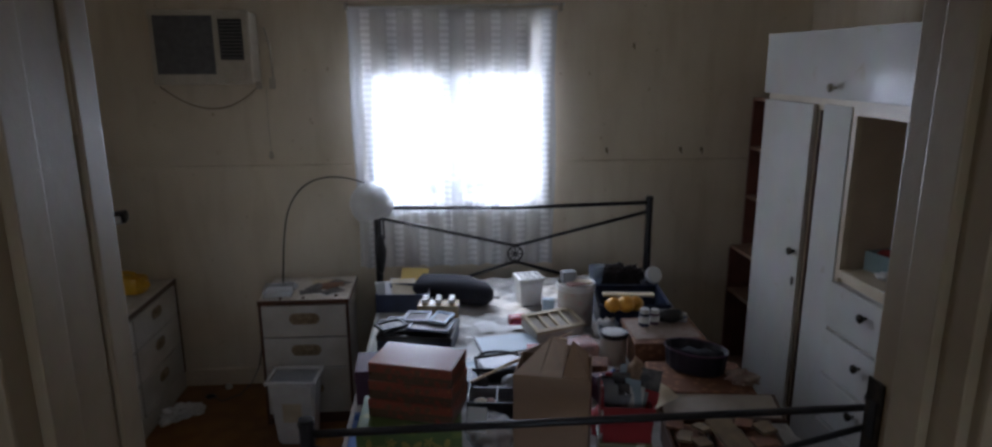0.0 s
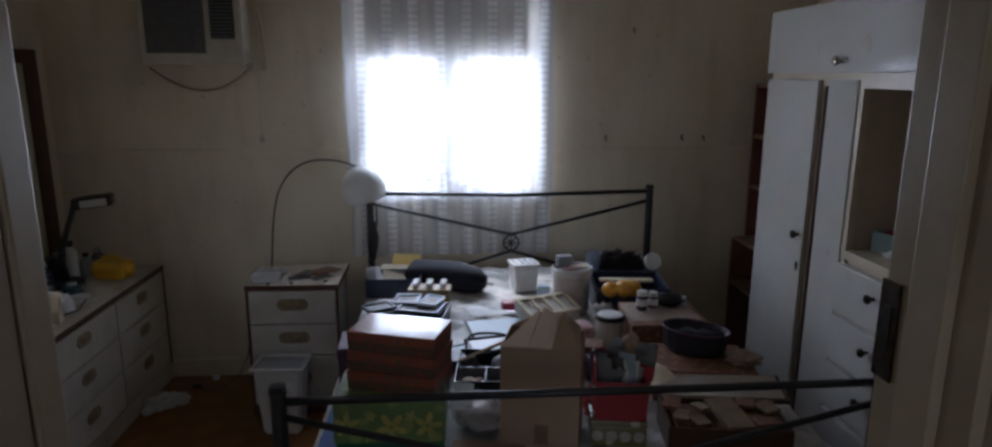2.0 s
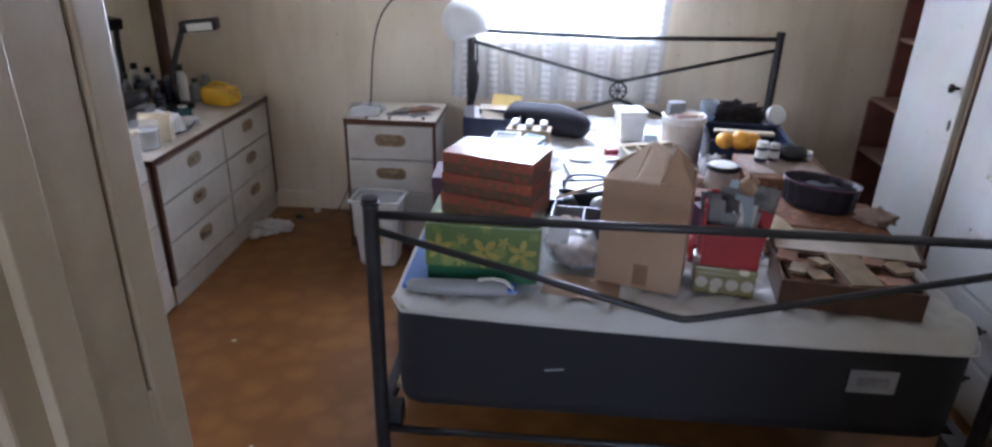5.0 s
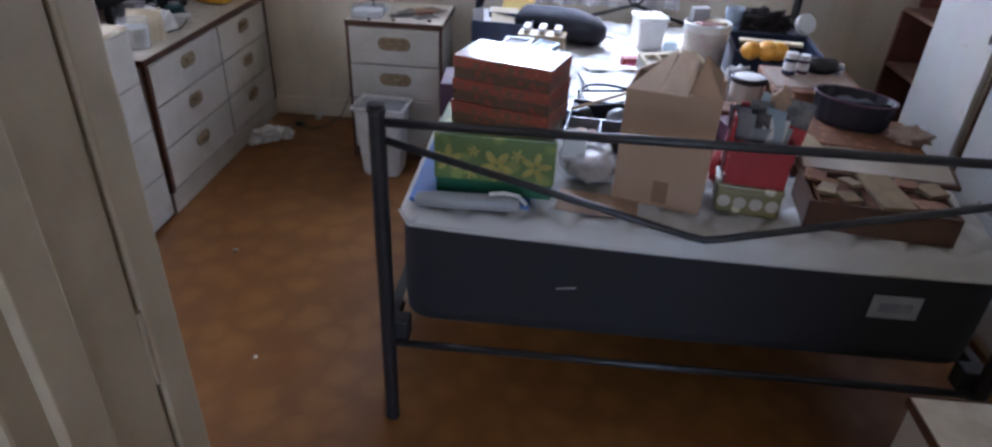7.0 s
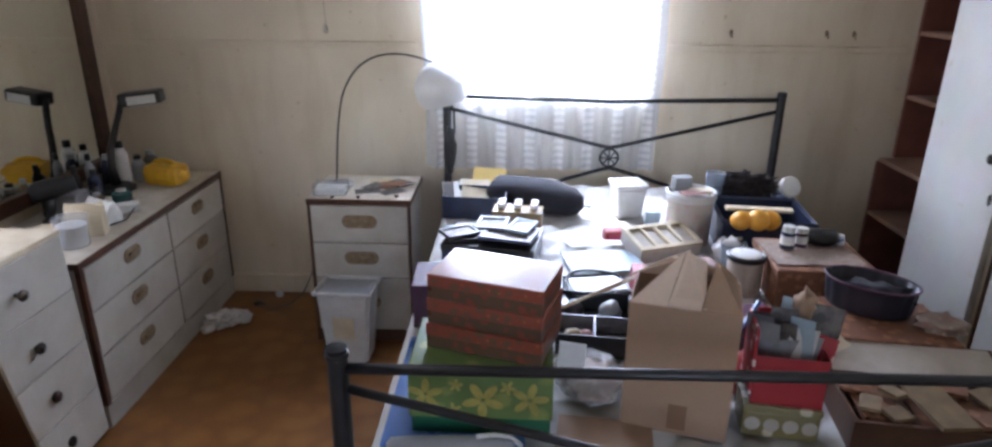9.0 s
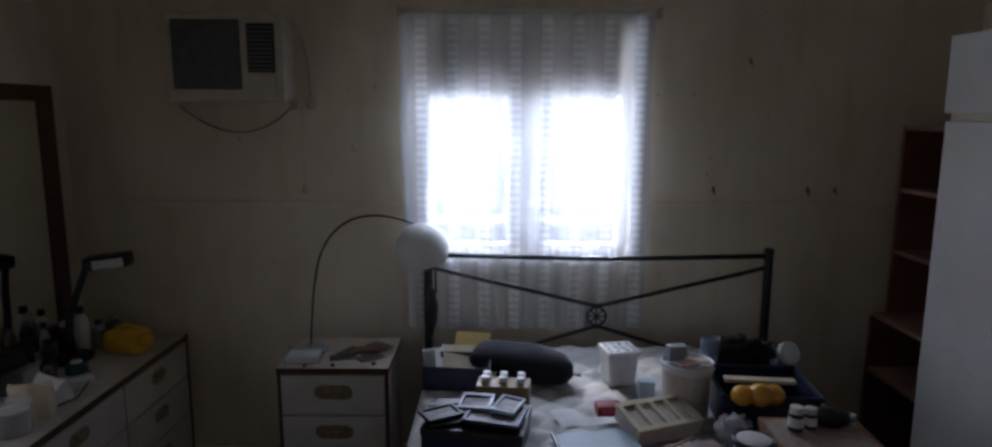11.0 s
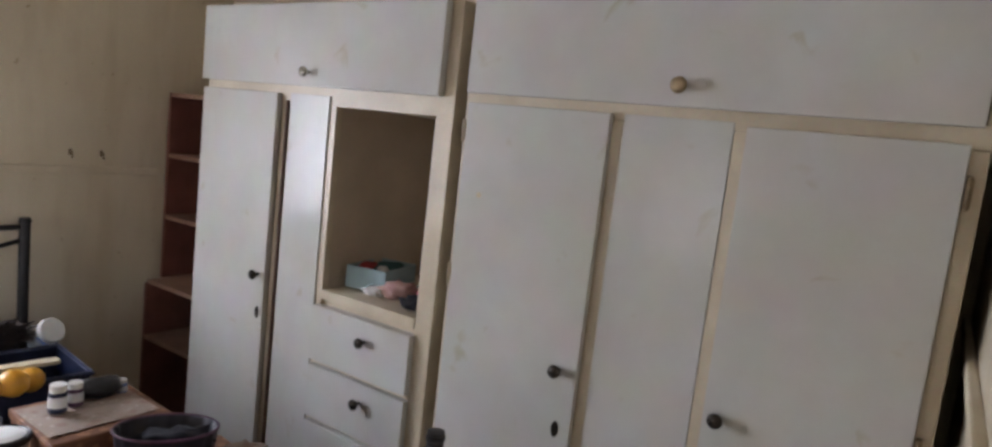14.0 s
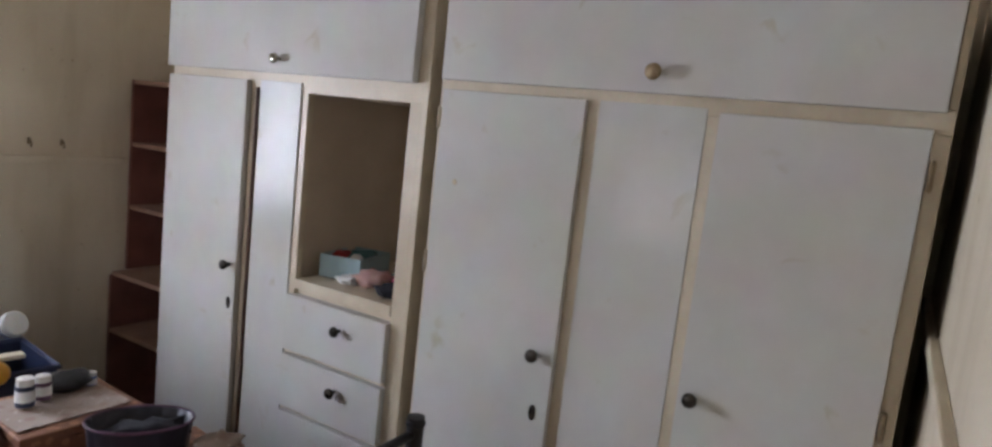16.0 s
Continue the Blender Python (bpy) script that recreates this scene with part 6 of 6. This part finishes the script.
for x, y, w, h, rz, tx, mt, lab in ((-0.09, 0.0, 0.07, 0.11, 20, -48, PAPER, "white envelope"), (-0.06, 0.03, 0.08, 0.12, -12, -52, PAPER, "white letter"), (0.03, 0.055, 0.14, 0.155, -8, -40, MANILA, "yellow envelope"), (0.06, 0.0, 0.16, 0.135, -30, -66, PAPER, "white folded letter"), (0.0, 0.02, 0.12, 0.12, 8, -50, CREAM, "cream envelope"), (-0.10, -0.03, 0.05, 0.10, 40, -10, PAPER, "white card")):
    solid("envelope", B(-w / 2, w / 2, -0.0012, 0.0012, 0, h), mt, lab + " standing in the dark box", "envelope", pose(0.018, 3.165, BZ + 0.030, 0, 0, -4) @ pose(x, y, 0, tx, 0, rz), "envelopes in the dark box")
spk = thing("bottle_carrier", "cardboard carrier of small capped bottles", "bottle carrier", pose(0.188, 2.915, BZ, 0, 0, -6))
part("carrier", B(-0.092, 0.092, -0.045, 0.045, 0, 0.106, bevel=0.004), AMBER, spk)
for i in range(3):
    for j in range(2):
        x, y = -0.06 + 0.06 * i, -0.02 + 0.042 * j
        b_ = part("bottle", L([(0, 0.08), (0.026, 0.08), (0.026, 0.098), (0.012, 0.112), (0.012, 0.118), (0, 0.118)], 18, m=Matrix.Translation((x, y, 0))), AMBER, spk, smooth=False)
        part("cap", L([(0, 0.117), (0.014, 0.117), (0.014, 0.132), (0, 0.133)], 16, m=Matrix.Translation((x, y, 0))), WHITEPLASTIC, b_, "white cap")
ub = thing("shoe_box", "dark flat box under the picture frames", "box", pose(0.105, 2.715, BZ, 0, 0, -10))
part("body", B(-0.155, 0.155, -0.11, 0.11, 0, 0.06, bevel=0.003), DARKBLUE, ub)
part("lid", B(-0.158, 0.158, -0.113, 0.113, 0.052, 0.075, bevel=0.003), BLACK, ub)


def picture(x, y, z, w, d, rz, tilt, bar, material, label):
    p = thing("picture_frame", label, "picture frame", pose(x, y, z, tilt[0], tilt[1], rz), "picture frames on the bed")
    for a in ((-w / 2, w / 2, -d / 2, -d / 2 + bar), (-w / 2, w / 2, d / 2 - bar, d / 2), (-w / 2, -w / 2 + bar, -d / 2 + bar, d / 2 - bar), (w / 2 - bar, w / 2, -d / 2 + bar, d / 2 - bar)):
        part("frame_bar", B(*a, 0, 0.012, bevel=0.002), material, p)
    part("picture", B(-w / 2 + bar, w / 2 - bar, -d / 2 + bar, d / 2 - bar, 0.001, 0.006), PHOTO, p)


picture(0.04, 2.72, BZ + 0.077, 0.20, 0.15, 14, (0, 0), 0.016, BLACK, "black picture frame lying flat")
picture(0.16, 2.68, BZ + 0.090, 0.18, 0.14, -16, (0, 0), 0.014, DARKBLUE, "dark blue picture frame lying flat")
picture(0.10, 2.745, BZ + 0.103, 0.11, 0.085, -14, (9, -3), 0.012, SILVER, "small silver picture frame propped up")
picture(-0.01, 2.69, BZ + 0.090, 0.12, 0.09, 30, (0, 0), 0.012, BLACK, "small black picture frame")
picture(0.20, 2.72, BZ + 0.103, 0.08, 0.12, -20, (0, 3), 0.010, PALEBLUE, "narrow pale picture frame")

# ---- on the floor ----
cb = thing("bedside_cabinet", "low white cabinet with a brown edge by the bed foot", "cabinet", pose(1.213, 1.130, 0))
part("carcass", B(-0.20, 0.20, -0.19, 0.19, 0, 0.482, bevel=0.002), LAM, cb)
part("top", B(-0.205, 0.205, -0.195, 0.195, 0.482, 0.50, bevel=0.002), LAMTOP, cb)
for a in ((-0.209, -0.205, -0.195, 0.195), (-0.205, 0.205, 0.195, 0.199)):
    part("edge_band", B(*a, 0.480, 0.502), BROWN, cb)
for x, y, rz, s in ((-1.20, 3.37, 20, 0.11), (-1.13, 3.42, -35, 0.08)):
    solid("crumpled_paper", S((0, 0, s * 0.26), (s * 0.62, s * 0.5, s * 0.30), 4, 0.9, 11), PAPER, "crumpled white paper on the floor", "paper", pose(x, y, 0.001, 0, 0, rz))
for x, y, s, mt, lab in ((-1.03, 3.68, (0.02, 0.018, 0.018), WHITEPLASTIC, "small white plug on the floor"), (-1.10, 3.58, (0.028, 0.022, 0.012), BLACK, "small dark scrap on the floor"), (-1.24, 3.30, (0.03, 0.035, 0.02), WHITEPLASTIC, "white plastic scrap on the floor"), (-0.93, 2.35, (0.010, 0.008, 0.004), PAPER, "tiny white scrap on the floor"), (-0.62, 1.78, (0.006, 0.008, 0.003), PAPER, "tiny paper scrap on the floor")):
    solid("floor_scrap", S((0, 0, s[2] * 0.8), s, 2, 0.4, 8), mt, lab, "scrap", pose(x, y, 0), smooth=True)
fc = thing("cable", "thin dark cable trailing over the floor to the wall", "cable")
part("wire", T([(-1.10, 3.60, 0.006), (-1.02, 3.52, 0.006), (-0.94, 3.60, 0.006), (-0.90, 3.69, 0.03), (-0.86, 3.725, 0.12), (-0.84, 3.735, 0.22)], 0.0035, 6), GRILLE, fc, smooth=True)
